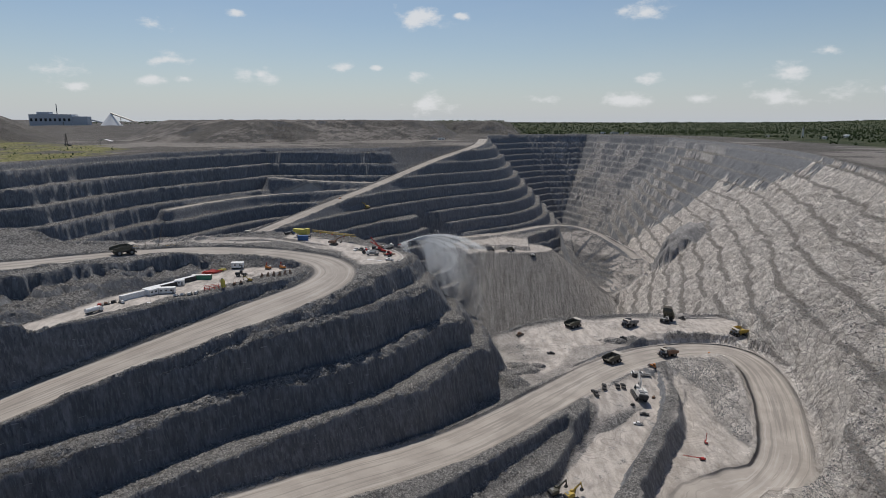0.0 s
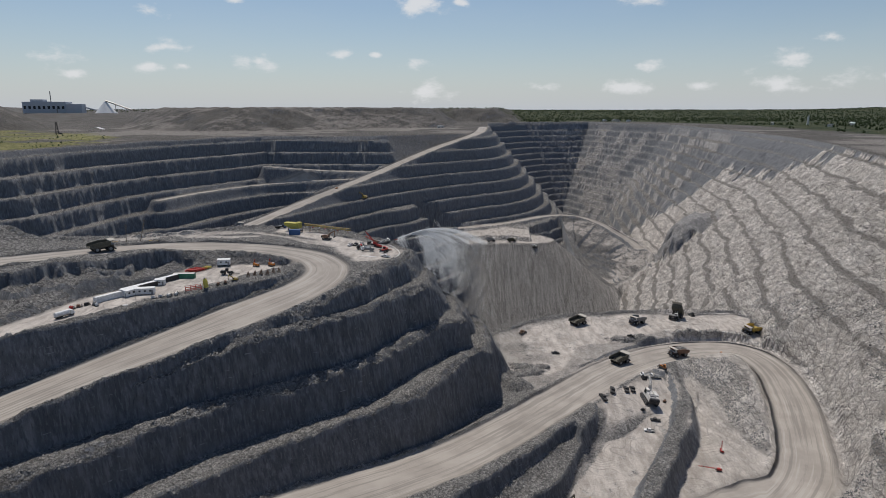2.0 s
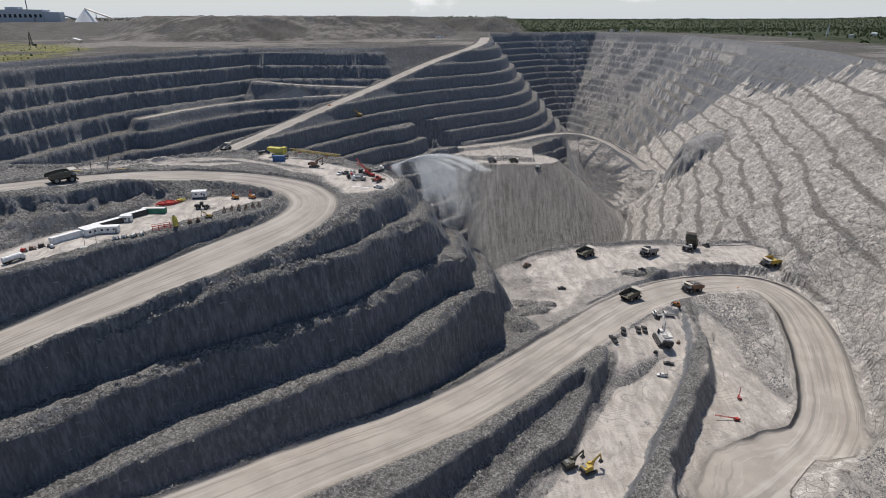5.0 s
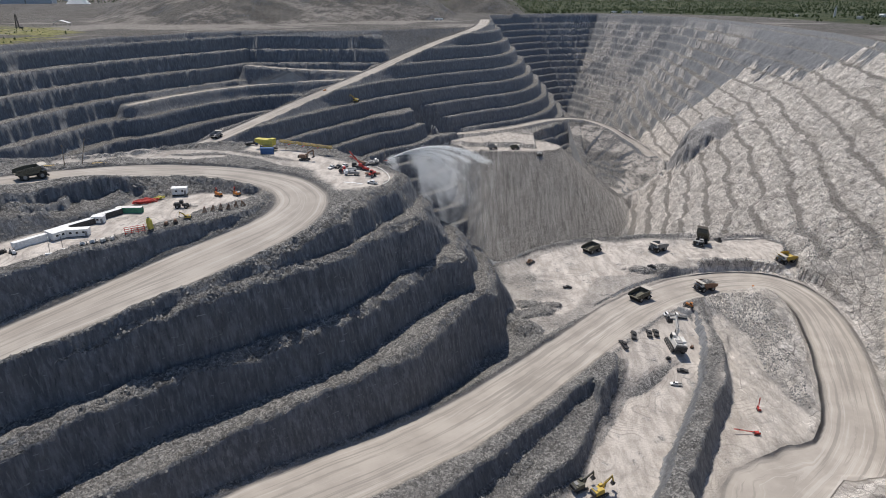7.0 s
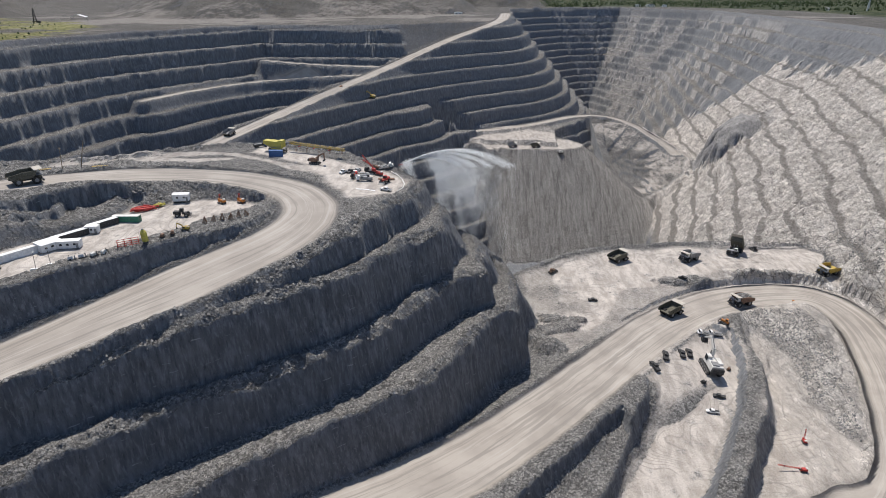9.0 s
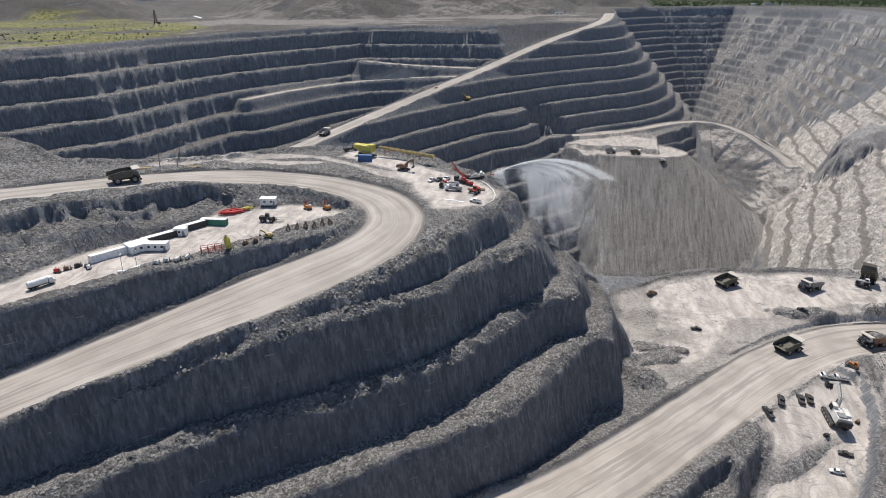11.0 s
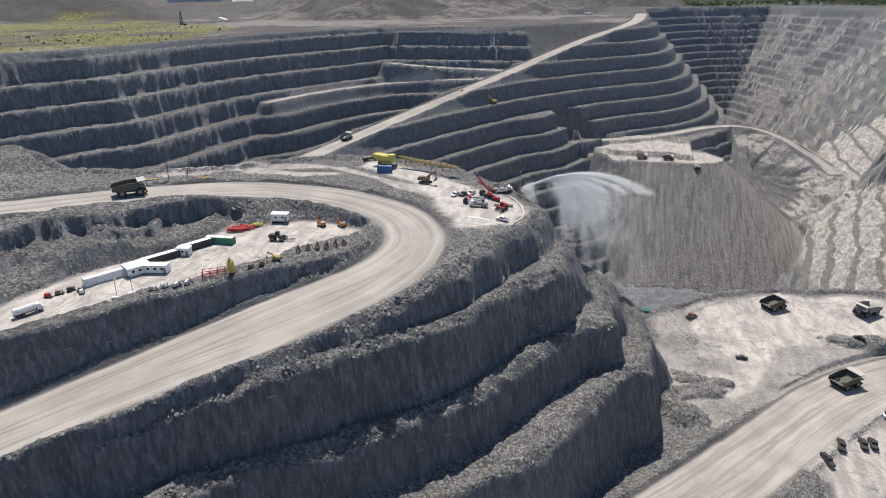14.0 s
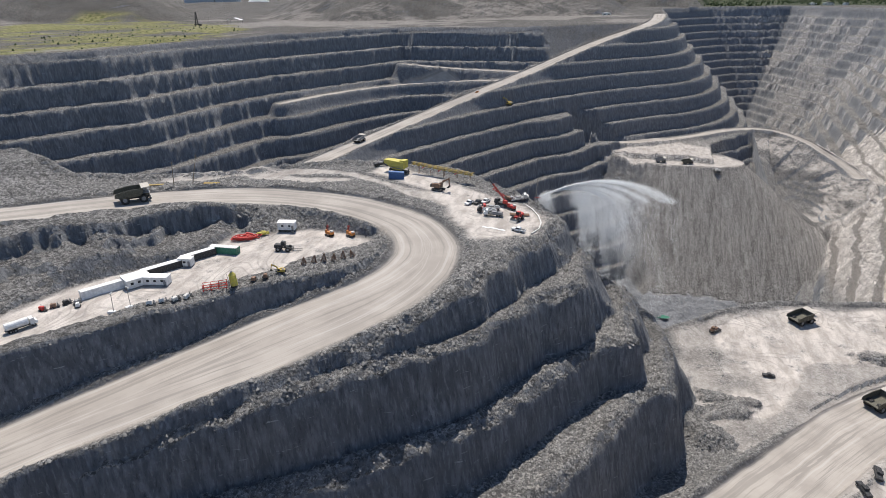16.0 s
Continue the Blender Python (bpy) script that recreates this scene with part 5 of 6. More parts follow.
# ---- the camp yard ----
container(stand(-165.0, 232.2, 58, 2), "long white container in the row of yard offices", WHITE, (13.0, 2.6, 2.8))
office(stand(-158.3, 240.6, 58, 2), "white portable office with windows joining the container row", (8.0, 6.0, 3.0), 3)
office(stand(-151.2, 242.2, 10, 2), "white portable office turned across the container row", (8.5, 3.2, 2.9), 3)
container(stand(-156.5, 251.5, 60, 2), "dark container with a white roof at the yard's back", DARK, (14.0, 2.6, 2.7), WHITE)
office(stand(-151.3, 258.6, 10, 2), "small white portable office beside dark containers", (5.0, 3.0, 2.9), 1)
container(stand(-150.3, 265.0, 60, 2), "dark container with a pale roof beside the small office", DARK, (12.2, 2.6, 2.7), WHITE)
container(stand(-144.0, 272.0, 2, 2), "green container with a pale roof at the row's end", PINE, (11.5, 2.6, 2.8), CREAM)
office(stand(-131.4, 299.2, 10, 2), "white wheeled office trailer standing alone in the yard", (7.2, 3.2, 3.2), 2, True)
wheel_loader(stand(-122.5, 279, 8, 2.5), "dark tyre handler with a long fork in the yard", DARK, "fork")
for hx, hy, hm, words, sx in ((-143.5, 287.0, RED, "heap of bright red hoses beside the containers", 6.4), (-139.0, 292.5, LEMON, "heap of yellow green hoses on the gravel yard", 3.0)):
    t = thing("hose_heap", stand(hx, hy, 20, 2), words, "hoses", "heaps of hoses")
    rnd = random.Random(int(sx * 10))
    for k in range(22):
        cu = bpy.data.curves.new("hose", "CURVE")
        cu.dimensions, cu.bevel_depth, cu.bevel_resolution = "3D", 0.24, 1
        sp = cu.splines.new("NURBS")
        sp.points.add(5)
        for q in sp.points:
            q.co = (rnd.uniform(-sx, sx), rnd.uniform(-sx * 0.5, sx * 0.5), 0.2 + rnd.random() * 1.5, 1)
        cu.materials.append(hm)
        o = new("hose", cu)
        o.parent = t
t = thing("water_tank", stand(-119.2, 239.0, 30, 1.5), "tall yellow tank standing at the yard's front edge", "tank")
made_of("shell", LEMON, t, (rod, (0, 0, 0.5), (0, 0, 4.2), 1.15, 18), (rod, (0, 0, 4.2), (0, 0, 5.1), 1.15, 18, 0.5), bevel=0.06)
made_of("hatch", GREY, t, (rod, (0, 0, 5.2), (0, 0, 5.6), 0.4, 10))
for a in (0.5, 2.1, 3.6, 5.2):
    made_of("leg", DARK, t, (rod, (1.1 * math.cos(a), 1.1 * math.sin(a), 0), (1.1 * math.cos(a), 1.1 * math.sin(a), 0.6), 0.12, 6))
made_of("ladder", STEEL, t, (rod, (-1.5, -0.2, 0.3), (-1.5, -0.2, 5.0), 0.04, 5), (rod, (-1.5, 0.2, 0.3), (-1.5, 0.2, 5.0), 0.04, 5), *[(rod, (-1.5, -0.2, 0.5 + 0.4 * k), (-1.5, 0.2, 0.5 + 0.4 * k), 0.03, 5) for k in range(12)])
t = thing("pipe_rack", stand(-124.5, 236.2, 28, 2), "bright red steel rack frame at the yard's edge", "rack")
for x in (-3.6, -1.2, 1.2, 3.6):
    for y in (-1, 1):
        made_of("post", RED, t, (rod, (x, y, 0), (x, y, 2.3), 0.12, 6))
made_of("rail", RED, t, *[(rod, (-3.9, y, z), (3.9, y, z), 0.1, 6) for y in (-1, 1) for z in (0.6, 1.4, 2.3)], *[(rod, (x, -1, 1.4), (x, 1, 1.4), 0.1, 6) for x in (-3.6, 0, 3.6)])
first = pipe_stack(stand(-104.5, 259.5, 0, 1) @ Matrix.Diagonal((0.72, 0.72, 0.72, 1)), "brown steel pipes leant together at the yard's edge")
for k in range(1, 6):
    copy_thing(first, stand(-104.5 + 2.75 * k, 259.5 + 2.15 * k, 40 * k, 1))
excavator(stand(-109.0, 250.8, 200, 1.5), "small yellow excavator at the yard's front edge", YELLOW, 0.6, (45, -80))
for ex_, ey_, words in ((-111.8, 297.5, "rusty orange drilling frame below the yard's rubble bank"), (-103.0, 298.6, "small rusty orange drilling frame near the yard's entrance")):
    drill_rig(stand(ex_, ey_, 150, 1.2), words, ORANGE, 4.0, 100)
for k, (lx_, ly_) in enumerate(((-150.5, 219.5), (-147.5, 223.5))):
    light_tower(stand(lx_, ly_, 20 + 50 * k, 1), "white mobile light tower with a raised mast")
for k, (gx_, gy_) in enumerate(((-137.5, 221.5), (-135.2, 224.3), (-132.6, 227.0), (-130.0, 229.6), (-114.8, 243.6), (-112.2, 246.5))):
    pump(stand(gx_, gy_, 25 + 17 * k, 1), "pale mobile pump unit on the yard's edge" if k < 4 else "rusty pump unit beside the yellow tank", CREAM if k < 4 else BROWN)
service_truck(stand(-171.0, 206.0, 60, 2.5), "white tank truck parked at the yard's narrow end", WHITE, WHITE, True)
for k, (rx_, ry_, rm_) in enumerate(((-174.0, 217.0, RED), (-172.0, 219.5, BROWN), (-170.0, 222.5, DARK), (-167.0, 223.5, GREY), (-165.0, 221.5, WHITE))):
    pump(stand(rx_, ry_, 33 * k, 1), ("dark red pump unit by the container row", "rusty pump unit by the container row", "dark pump unit by the container row", "grey pump unit by the container row", "white pump unit by the container row")[k], rm_)

# ---- the pad above the benches ----
t = thing("crusher", stand(-106.5, 376.0, -15, 3), "yellow mobile crusher feeding a long conveyor", "crusher")
made_of("hopper", LEMON, t, (box, (-0.5, 0, 4.6), (8.5, 5.0, 3.4), (1.0, 1.0)), (box, (-0.5, 0, 2.4), (5.5, 3.4, 1.4)), bevel=0.1)
made_of("hood", LEMON, t, (box, (2.6, 0, 6.6), (3.2, 4.4, 1.0), (0.85, 0.85)), bevel=0.08)
made_of("frame", DARK, t, (box, (0, 0, 1.2), (11.0, 2.6, 0.7)), *[(rod, (x, y, 0), (x, y, 2.4), 0.22, 6) for x in (-4.5, 4.5) for y in (-1.8, 1.8)])
made_of("feeder", LEMON, t, (prism, [(-8.2, 4.4), (-4.4, 3.0), (-4.4, 6.2), (-8.2, 6.2)], -2.2, 2.2), bevel=0.06)
made_of("walkway", STEEL, t, (box, (0, -2.9, 3.0), (8.0, 0.9, 0.12)), *[(rod, (x, -3.3, 3.0), (x, -3.3, 4.1), 0.04, 5) for x in (-4, -2, 0, 2, 4)], (rod, (-4, -3.3, 4.1), (4, -3.3, 4.1), 0.04, 5))
container(stand(-104.8, 365.5, 15, 2), "bright blue container beside the yellow crusher", BLUE, (7.5, 2.8, 3.4))
service_truck(stand(-119.5, 384.5, 40, 2.5), "dark blue truck parked behind the crusher", BLUE, DARK)
t = thing("conveyor", Matrix.Translation((-100.5, 378.5, ground_at(-100.5, 378.5))) @ Matrix.Rotation(radians(-9), 4, "Z"), "long yellow truss conveyor running down from the crusher", "conveyor")
made_of("truss", YELLOW, t, *[(rod, (0.3, y, 4.6 + dz), (34, y, 1.5 + dz), 0.16, 6) for y in (-0.8, 0.8) for dz in (0, 1.1)],
        *[(rod, (0.3 + 1.7 * k, y, 4.6 - 0.155 * k + (1.1 if k % 2 else 0)), (2.0 + 1.7 * k, y, 4.45 - 0.155 * k + (0 if k % 2 else 1.1)), 0.08, 5) for k in range(19) for y in (-0.8, 0.8)])
made_of("belt", RUBBER, t, (prism, [(0, 5.8), (34, 2.7), (34, 2.55), (0, 5.65)], -0.6, 0.6))
for k in range(5):
    made_of("leg", BROWN, t, (rod, (4 + 7 * k, -0.9, -0.5), (4 + 7 * k, -0.8, 4.4 - 0.62 * k), 0.12, 6), (rod, (4 + 7 * k, 0.9, -0.5), (4 + 7 * k, 0.8, 4.4 - 0.62 * k), 0.12, 6))
for k in range(7):
    made_of("roller", RED if k % 2 else WHITE, t, (rod, (2 + 4.5 * k, -1.3, 3.6 - 0.4 * k), (2 + 4.5 * k, 1.3, 3.6 - 0.4 * k), 0.3, 8))
excavator(stand(-80.0, 353.5, -10, 2), "brown excavator with its arm down on the pad", BROWN, 1.15, (48, -85))
pickup(stand(-62.0, 338.5, 250, 1.5), "white pickup parked on the pad", WHITE)
pickup(stand(-58.5, 340.5, 250, 1.5), "dark pickup parked on the pad", DARK)
pickup(stand(-55.3, 343.0, 250, 1.5), "white pickup with a bed rack on the pad", WHITE, True)
service_truck(stand(-51.5, 334.0, 200, 2), "red service truck with a flat bed on the pad", RED, CREAM)
service_truck(stand(-49.0, 326.5, 185, 2), "white service truck loaded with gear on the pad", WHITE, GREY)
service_truck(stand(-52.5, 330.3, 190, 2), "dark service truck with a flat bed on the pad", DARK, WHITE)
service_truck(stand(-41.0, 350.5, 15, 2), "cream truck parked at the pad's outer edge", CREAM, CREAM)
drill_rig(stand(-43.0, 337.5, 150, 1.5), "red drill rig with its mast laid back", RED, 12.0, 38)
drill_rig(stand(-46.0, 349.5, 160, 1.5), "rusty drill rig at the pad's far edge", BROWN, 7.0, 20)
wheel_loader(stand(-38.5, 325.0, 250, 2), "dark red loader at the pad's edge", RED)
pickup(stand(-36.5, 311.8, 160, 1.5), "white pickup parked at the crest of the benches", WHITE)
t = thing("crane_truck", stand(-47.0, 341.0, 150, 2), "dark crane truck with a long raised boom", "crane")
made_of("carrier", DARK, t, (box, (0, 0, 1.2), (9.0, 2.5, 0.8)), (box, (3.6, 0, 2.1), (1.8, 2.4, 1.4), (0.85, 0.95)), bevel=0.08)
made_of("boom", DARK, t, (rod, (-2.0, 0, 2.2), (9.0, 0, 10.5), 0.45, 8, 0.25))
made_of("cabin", RED, t, (box, (-1.6, 1.0, 2.5), (2.2, 1.0, 1.5)), bevel=0.06)
for x in (-3.2, -1.8, 2.2, 3.4):
    for y in (-1.1, 1.1):
        wheel(t, (x, y, 0.6), 0.6, 0.4)
t = thing("pipe_bundle", stand(-38.5, 331.0, 10, 2), "bundle of rusty drill pipes laid on racks", "pipes")
for k in range(8):
    made_of("pipe", BROWN, t, (rod, (-4.2, -1.2 + 0.34 * k, 0.55), (4.2, -1.2 + 0.34 * k, 0.55), 0.15, 7))
made_of("sleeper", WOOD, t, (box, (-2.5, 0, 0.2), (0.4, 3.2, 0.4)), (box, (2.5, 0, 0.2), (0.4, 3.2, 0.4)))
t = thing("white_boards", stand(-46.5, 311.5, -8, 2), "white boards lying flat on the pad", "boards")
for k in range(3):
    made_of("board", WHITE, t, (box, (-3.2 + 3.3 * k, 0.3 * (k % 2), 0.12), (3.1, 1.2, 0.12)), bevel=0.02)
cu = bpy.data.curves.new("water_pipe", "CURVE")
cu.dimensions, cu.bevel_depth, cu.bevel_resolution = "3D", 0.32, 3
sp = cu.splines.new("POLY")
way = [(-37.5, 345.0), (-34.0, 340.0), (-30.5, 332.0), (-28.6, 324.0), (-28.6, 316.0), (-31.0, 310.0)]
sp.points.add(len(way) - 1)
for q, (x, y) in zip(sp.points, way):
    q.co = (x, y, ground_at(x, y) + 0.35, 1)
cu.materials.append(CREAM)
tagged(new("water_pipe", cu), "pale water pipe laid along the pad's edge", "pipe")
t = thing("water_cannon", stand(-33.5, 345.5, -10, 1), "grey water cannon on a tall pole at the pad's edge", "water cannon")
made_of("pole", STEEL, t, (rod, (0, 0, -0.5), (0, 0, 13.0), 0.16, 8))
made_of("brace", STEEL, t, (rod, (1.4, 0, -0.2), (0, 0, 4.0), 0.08, 6), (rod, (-1.0, 1.0, -0.2), (0, 0, 4.0), 0.08, 6), (rod, (-1.0, -1.0, -0.2), (0, 0, 4.0), 0.08, 6))
made_of("nozzle", RED, t, (rod, (-0.4, 0, 3.2), (2.2, 0, 4.0), 0.22, 8, 0.12))

# ---- the working platform and the low ground ----
haul_truck(stand(122, 346, 34, 5), "dusty olive haul truck with an empty tray on the lower road", OLIVE)
haul_truck(stand(168, 362, 204, 5), "brown loaded haul truck on the lower road", BROWN, 0, True)
haul_truck(stand(107, 415, 35, 5), "dark haul truck waiting on the pale platform", OLIVE)
haul_truck(stand(154.5, 416, 215, 5), "dusty cream haul truck standing on the platform", GREY)
haul_truck(stand(190, 428, 230, 5), "dark haul truck tipping its tray at the platform's edge", OLIVE, 48)
haul_truck(stand(238, 399, 205, 5), "yellow haul truck at the end of the platform", YELLOW)
bulldozer(stand(206, 434, 100, 2), "dark bulldozer pushing rock at the platform's edge", DARK)
bulldozer(stand(114.5, 428, 80, 2), "dark bulldozer behind a waiting haul truck", DARK)
bulldozer(stand(60, 396, 40, 2), "dusty brown bulldozer on the pale floor", BROWN)
pickup(stand(79, 358, 5, 1.5), "dark pickup crossing the pale floor", DARK)
pickup(stand(141, 386, 150, 1.5), "dark pickup parked beside a rubble heap", DARK)
excavator(stand(125, 293, 92, 4), "very large white hydraulic shovel on the corridor floor", CREAM, 2.3, (50, -40), DARK, "hydraulic_shovel")
bulldozer(stand(147, 333, 140, 2), "orange bulldozer parked beside the rock ridge", ORANGE)
for k, (x, y) in enumerate(((133, 323.5), (139.3, 324.5))):
    service_truck(stand(x, y, 185, 2), "white service truck parked in line behind the shovel", WHITE, CREAM)
for x, y, a in ((103, 295.5, 80), (113.2, 300.5, 85), (117.6, 302.5, 85), (94.5, 284.5, 110)):
    pickup(stand(x, y, a, 2) @ Matrix.Diagonal((1.15, 1.3, 1.25, 1)), "dark pickup parked near the large shovel", DARK)
pickup(stand(123, 273.5, 165, 1.5), "dark pickup parked on the corridor floor", DARK)
pickup(stand(116, 262.5, 170, 1.5), "white pickup with a bed rack on the corridor floor", WHITE, True)
pump(stand(118, 281.5, 20, 1), "small dark pump unit behind the shovel", DARK)
pump(stand(136, 295.5, 50, 1), "small brown pump unit beside the rock ridge", BROWN)
excavator(stand(54.5, 195.5, 30, 2), "dark excavator with a bent arm on the corridor floor", OLIVE, 1.25, (50, -70))
excavator(stand(62.0, 192.5, 28, 2), "yellow excavator with a bent arm on the corridor floor", YELLOW, 1.25, (50, -70))
drill_rig(stand(151.5, 248.5, 80, 1.2) @ Matrix.Diagonal((0.75, 0.75, 0.75, 1)), "red drill rig with its mast upright in the drill pit", RED, 7.5, 90)
drill_rig(stand(142.0, 230.5, 176, 1.2) @ Matrix.Diagonal((0.8, 0.8, 0.8, 1)), "red drill rig with its long boom stretched low", RED, 11.0, 8, True)
t = thing("flag_pole", stand(199, 360, 0, 1), "small warning flag on a pole at the road's edge", "flag")
made_of("pole", STEEL, t, (rod, (0, 0, -0.3), (0, 0, 3.6), 0.06, 6))
made_of("flag", ORANGE, t, (prism, [(0.05, 2.6), (1.3, 2.7), (1.3, 3.4), (0.05, 3.5)], -0.02, 0.02))

# ---- the far side ----
haul_truck(stand(76, 940, 8, 5), "dusty haul truck driving over the waste tip", GREY)
haul_truck(stand(110, 938, 8, 5), "dark haul truck driving over the waste tip", OLIVE)
bulldozer(stand(144, 918, 10, 2) @ Matrix.Diagonal((1.6, 1.6, 1.6, 1)), "pale bulldozer levelling the waste tip", CREAM)
haul_truck(stand(-249, 682, 75, 5), "small pale haul truck climbing the long ramp", GREY)
pickup(stand(-165, 890, 65, 1.5), "orange pickup driving on the long ramp", ORANGE)
excavator(stand(-125, 900, 170, 3), "yellow excavator on a bench below the ramp", YELLOW, 1.7, (45, -70))

# ---- loose rock, trees, water ----
def scatter(name, places, sizes, base, mat, label, category, squash=1.0, seed=3):
    """Many small bodies as one mesh. base: vertices and triangles of one; each is turned, sized and roughened."""
    rng = np.random.default_rng(seed)
    bv, bf = np.array(base[0]), np.array(base[1])
    n, nv = len(places), len(bv)
    a = rng.uniform(0, 2 * np.pi, n)
    c, s = np.cos(a)[:, None], np.sin(a)[:, None]
    v = bv[None] * (1 + rng.uniform(-0.3, 0.3, (n, nv, 1)))
    x, y = v[..., 0] * c - v[..., 1] * s, v[..., 0] * s + v[..., 1] * c
    v = np.stack([x, y, v[..., 2] * squash], -1) * np.asarray(sizes)[:, None, None] + np.asarray(places)[:, None, :]
    f = (bf[None] + (np.arange(n) * nv)[:, None, None]).reshape(-1, 3)
    me = bpy.data.meshes.new(name)
    me.vertices.add(n * nv)
    me.vertices.foreach_set("co", v.astype(np.float32).ravel())
    me.loops.add(f.size)
    me.loops.foreach_set("vertex_index", f.astype(np.int32).ravel())
    me.polygons.add(len(f))
    me.polygons.foreach_set("loop_start", np.arange(0, f.size, 3, dtype=np.int32))
    me.update(calc_edges=True)
    me.materials.append(mat)
    return tagged(new(name, me), label, category, kind="stuff")


def solid(kind):
    bm = bmesh.new()
    if kind == "stone":
        bmesh.ops.create_icosphere(bm, subdivisions=1, radius=1.0)
    elif kind == "chip":
        bmesh.ops.create_cone(bm, segments=4, radius1=1.0, radius2=0.0, depth=1.3, cap_ends=False)
        for k, v in enumerate(bm.verts):
            v.co = (v.co.x * (1 + 0.3 * math.sin(3 * k)), v.co.y * (1 + 0.3 * math.cos(2 * k)), v.co.z * (1 + 0.35 * math.sin(5 * k)))
        bmesh.ops.triangulate(bm, faces=bm.faces[:])
    else:
        bmesh.ops.create_cone(bm, segments=4, radius1=1.0, radius2=0.25, depth=1.2, cap_ends=True)
        bmesh.ops.triangulate(bm, faces=bm.faces[:])
    bm.verts.index_update()
    out = [tuple(v.co) for v in bm.verts], [[v.index for v in f.verts] for f in bm.faces]
    bm.free()
    return out


def stone_material(name, dark, light):
    g = Graph(name)
    isle = g.n.new("ShaderNodeNewGeometry").outputs["Random Per Island"]
    tone = g.mix(isle, dark, light)
    return g.done(g.mix(g.ramp(g.noise(1.5, 5), 0.35, 0.7, 0, 0.5), tone, (0.20, 0.195, 0.19)), 0.95, g.bump(g.noise(2.5, 5), 0.6, 0.25))


RNG = np.random.default_rng(11)
gx, gy = RNG.uniform(-250, 270, 420000), RNG.uniform(120, 450, 420000)
ci, cj = np.searchsorted(GX, gx), np.searchsorted(GY, gy)
near_node = cj * NX + ci
steep = np.hypot(np.gradient(MZ.reshape(NY, NX), GX, axis=1), np.gradient(MZ.reshape(NY, NX), GY, axis=0)).ravel()
keep = (ROADS[near_node] < 0.08) & (DUST[near_node] < 0.35) & (steep[near_node] < 1.4) & (MZ[near_node] > -90) & ((gx > -150) | (gy < 200) | (gy > 300)) & (value_noise(gx / 9, gy / 9, 5) > -0.35)
gx, gy = gx[keep][:80000], gy[keep][:80000]
sizes = 0.22 + 0.62 * RNG.random(len(gx)) ** 5
spots = [(x, y, ground_at(x, y) + 0.15 * s) for x, y, s in zip(gx, gy, sizes)]
scatter("rubble", spots, sizes, solid("chip"), stone_material("broken_rock", (0.065, 0.065, 0.067), (0.25, 0.245, 0.238)), "broken grey rock strewn over the berms", "rubble", 0.75)

# rubble along the foot of the faces and on the ridge crests, larger
gx, gy = RNG.uniform(-250, 270, 60000), RNG.uniform(120, 450, 60000)
near_node = np.searchsorted(GY, gy) * NX + np.searchsorted(GX, gx)
keep = (ROADS[near_node] < 0.05) & (DUST[near_node] < 0.2) & (steep[near_node] > 0.5) & (steep[near_node] < 2.2) & (MZ[near_node] > -90)
gx, gy = gx[keep][:1500], gy[keep][:1500]
sizes = 0.3 + 0.5 * RNG.random(len(gx)) ** 3
spots = [(x, y, ground_at(x, y) + 0.05 * s) for x, y, s in zip(gx, gy, sizes)]
scatter("boulders", spots, sizes, solid("stone"), stone_material("blasted_boulders", (0.08, 0.082, 0.086), (0.21, 0.208, 0.203)), "large blasted boulders lying on berms and banks", "boulders", 0.8, 5)

# woods and shrubs
LEAF = Graph("leaves")
isle = LEAF.n.new("ShaderNodeNewGeometry").outputs["Random Per Island"]
LEAF = LEAF.done(LEAF.mix(isle, (0.020, 0.036, 0.014), (0.055, 0.080, 0.026)), 0.9)
tx, ty = RNG.uniform(-2600, 3600, 80000), RNG.uniform(500, 4700, 80000)
near_node = np.clip(np.searchsorted(GY, ty), 0, NY - 1) * NX + np.clip(np.searchsorted(GX, tx), 0, NX - 1)
keep = (GREEN[near_node] > 0.5) & (tx > -300) & (value_noise(tx / 160, ty / 160, 9) + 0.5 * value_noise(tx / 45, ty / 45, 8) > -0.1 - 0.5 * (ty > 2400)) | (ty > 3000) & (RIM_D[near_node] > 0)
keep &= np.abs(tx) < 0.95 * ty + 150
tx, ty = tx[keep][:9500], ty[keep][:9500]
tall = RNG.uniform(2.2, 4.8, len(tx))
spots, sizes = [], []
for x, y, s in zip(tx, ty, tall):
    z = ground_at(x, y)
    for k in range(3):
        spots.append((x + RNG.normal() * s * 0.35, y + RNG.normal() * s * 0.35, z + s * (0.45 + 0.5 * k)))
        sizes.append(s * (0.95 - 0.22 * k))
scatter("woods", spots, sizes, solid("tree"), LEAF, "dark green mixed woods beyond the pit", "woods", 1.0, 6)
tx, ty = RNG.uniform(-900, -380, 6000), RNG.uniform(560, 1150, 6000)
near_node = np.searchsorted(GY, ty) * NX + np.searchsorted(GX, tx)
keep = (GREEN[near_node] > 0.35) & (RIM_D[near_node] > 8)
tx, ty = tx[keep][:260], ty[keep][:260]
sizes = 0.5 + 1.5 * RNG.random(len(tx)) ** 2
scatter("shrubs", [(x, y, ground_at(x, y) + 0.5 * s) for x, y, s in zip(tx, ty, sizes)], sizes, solid("tree"), LEAF, "green shrubs on the grassy rim", "shrubs", 1.1, 7)

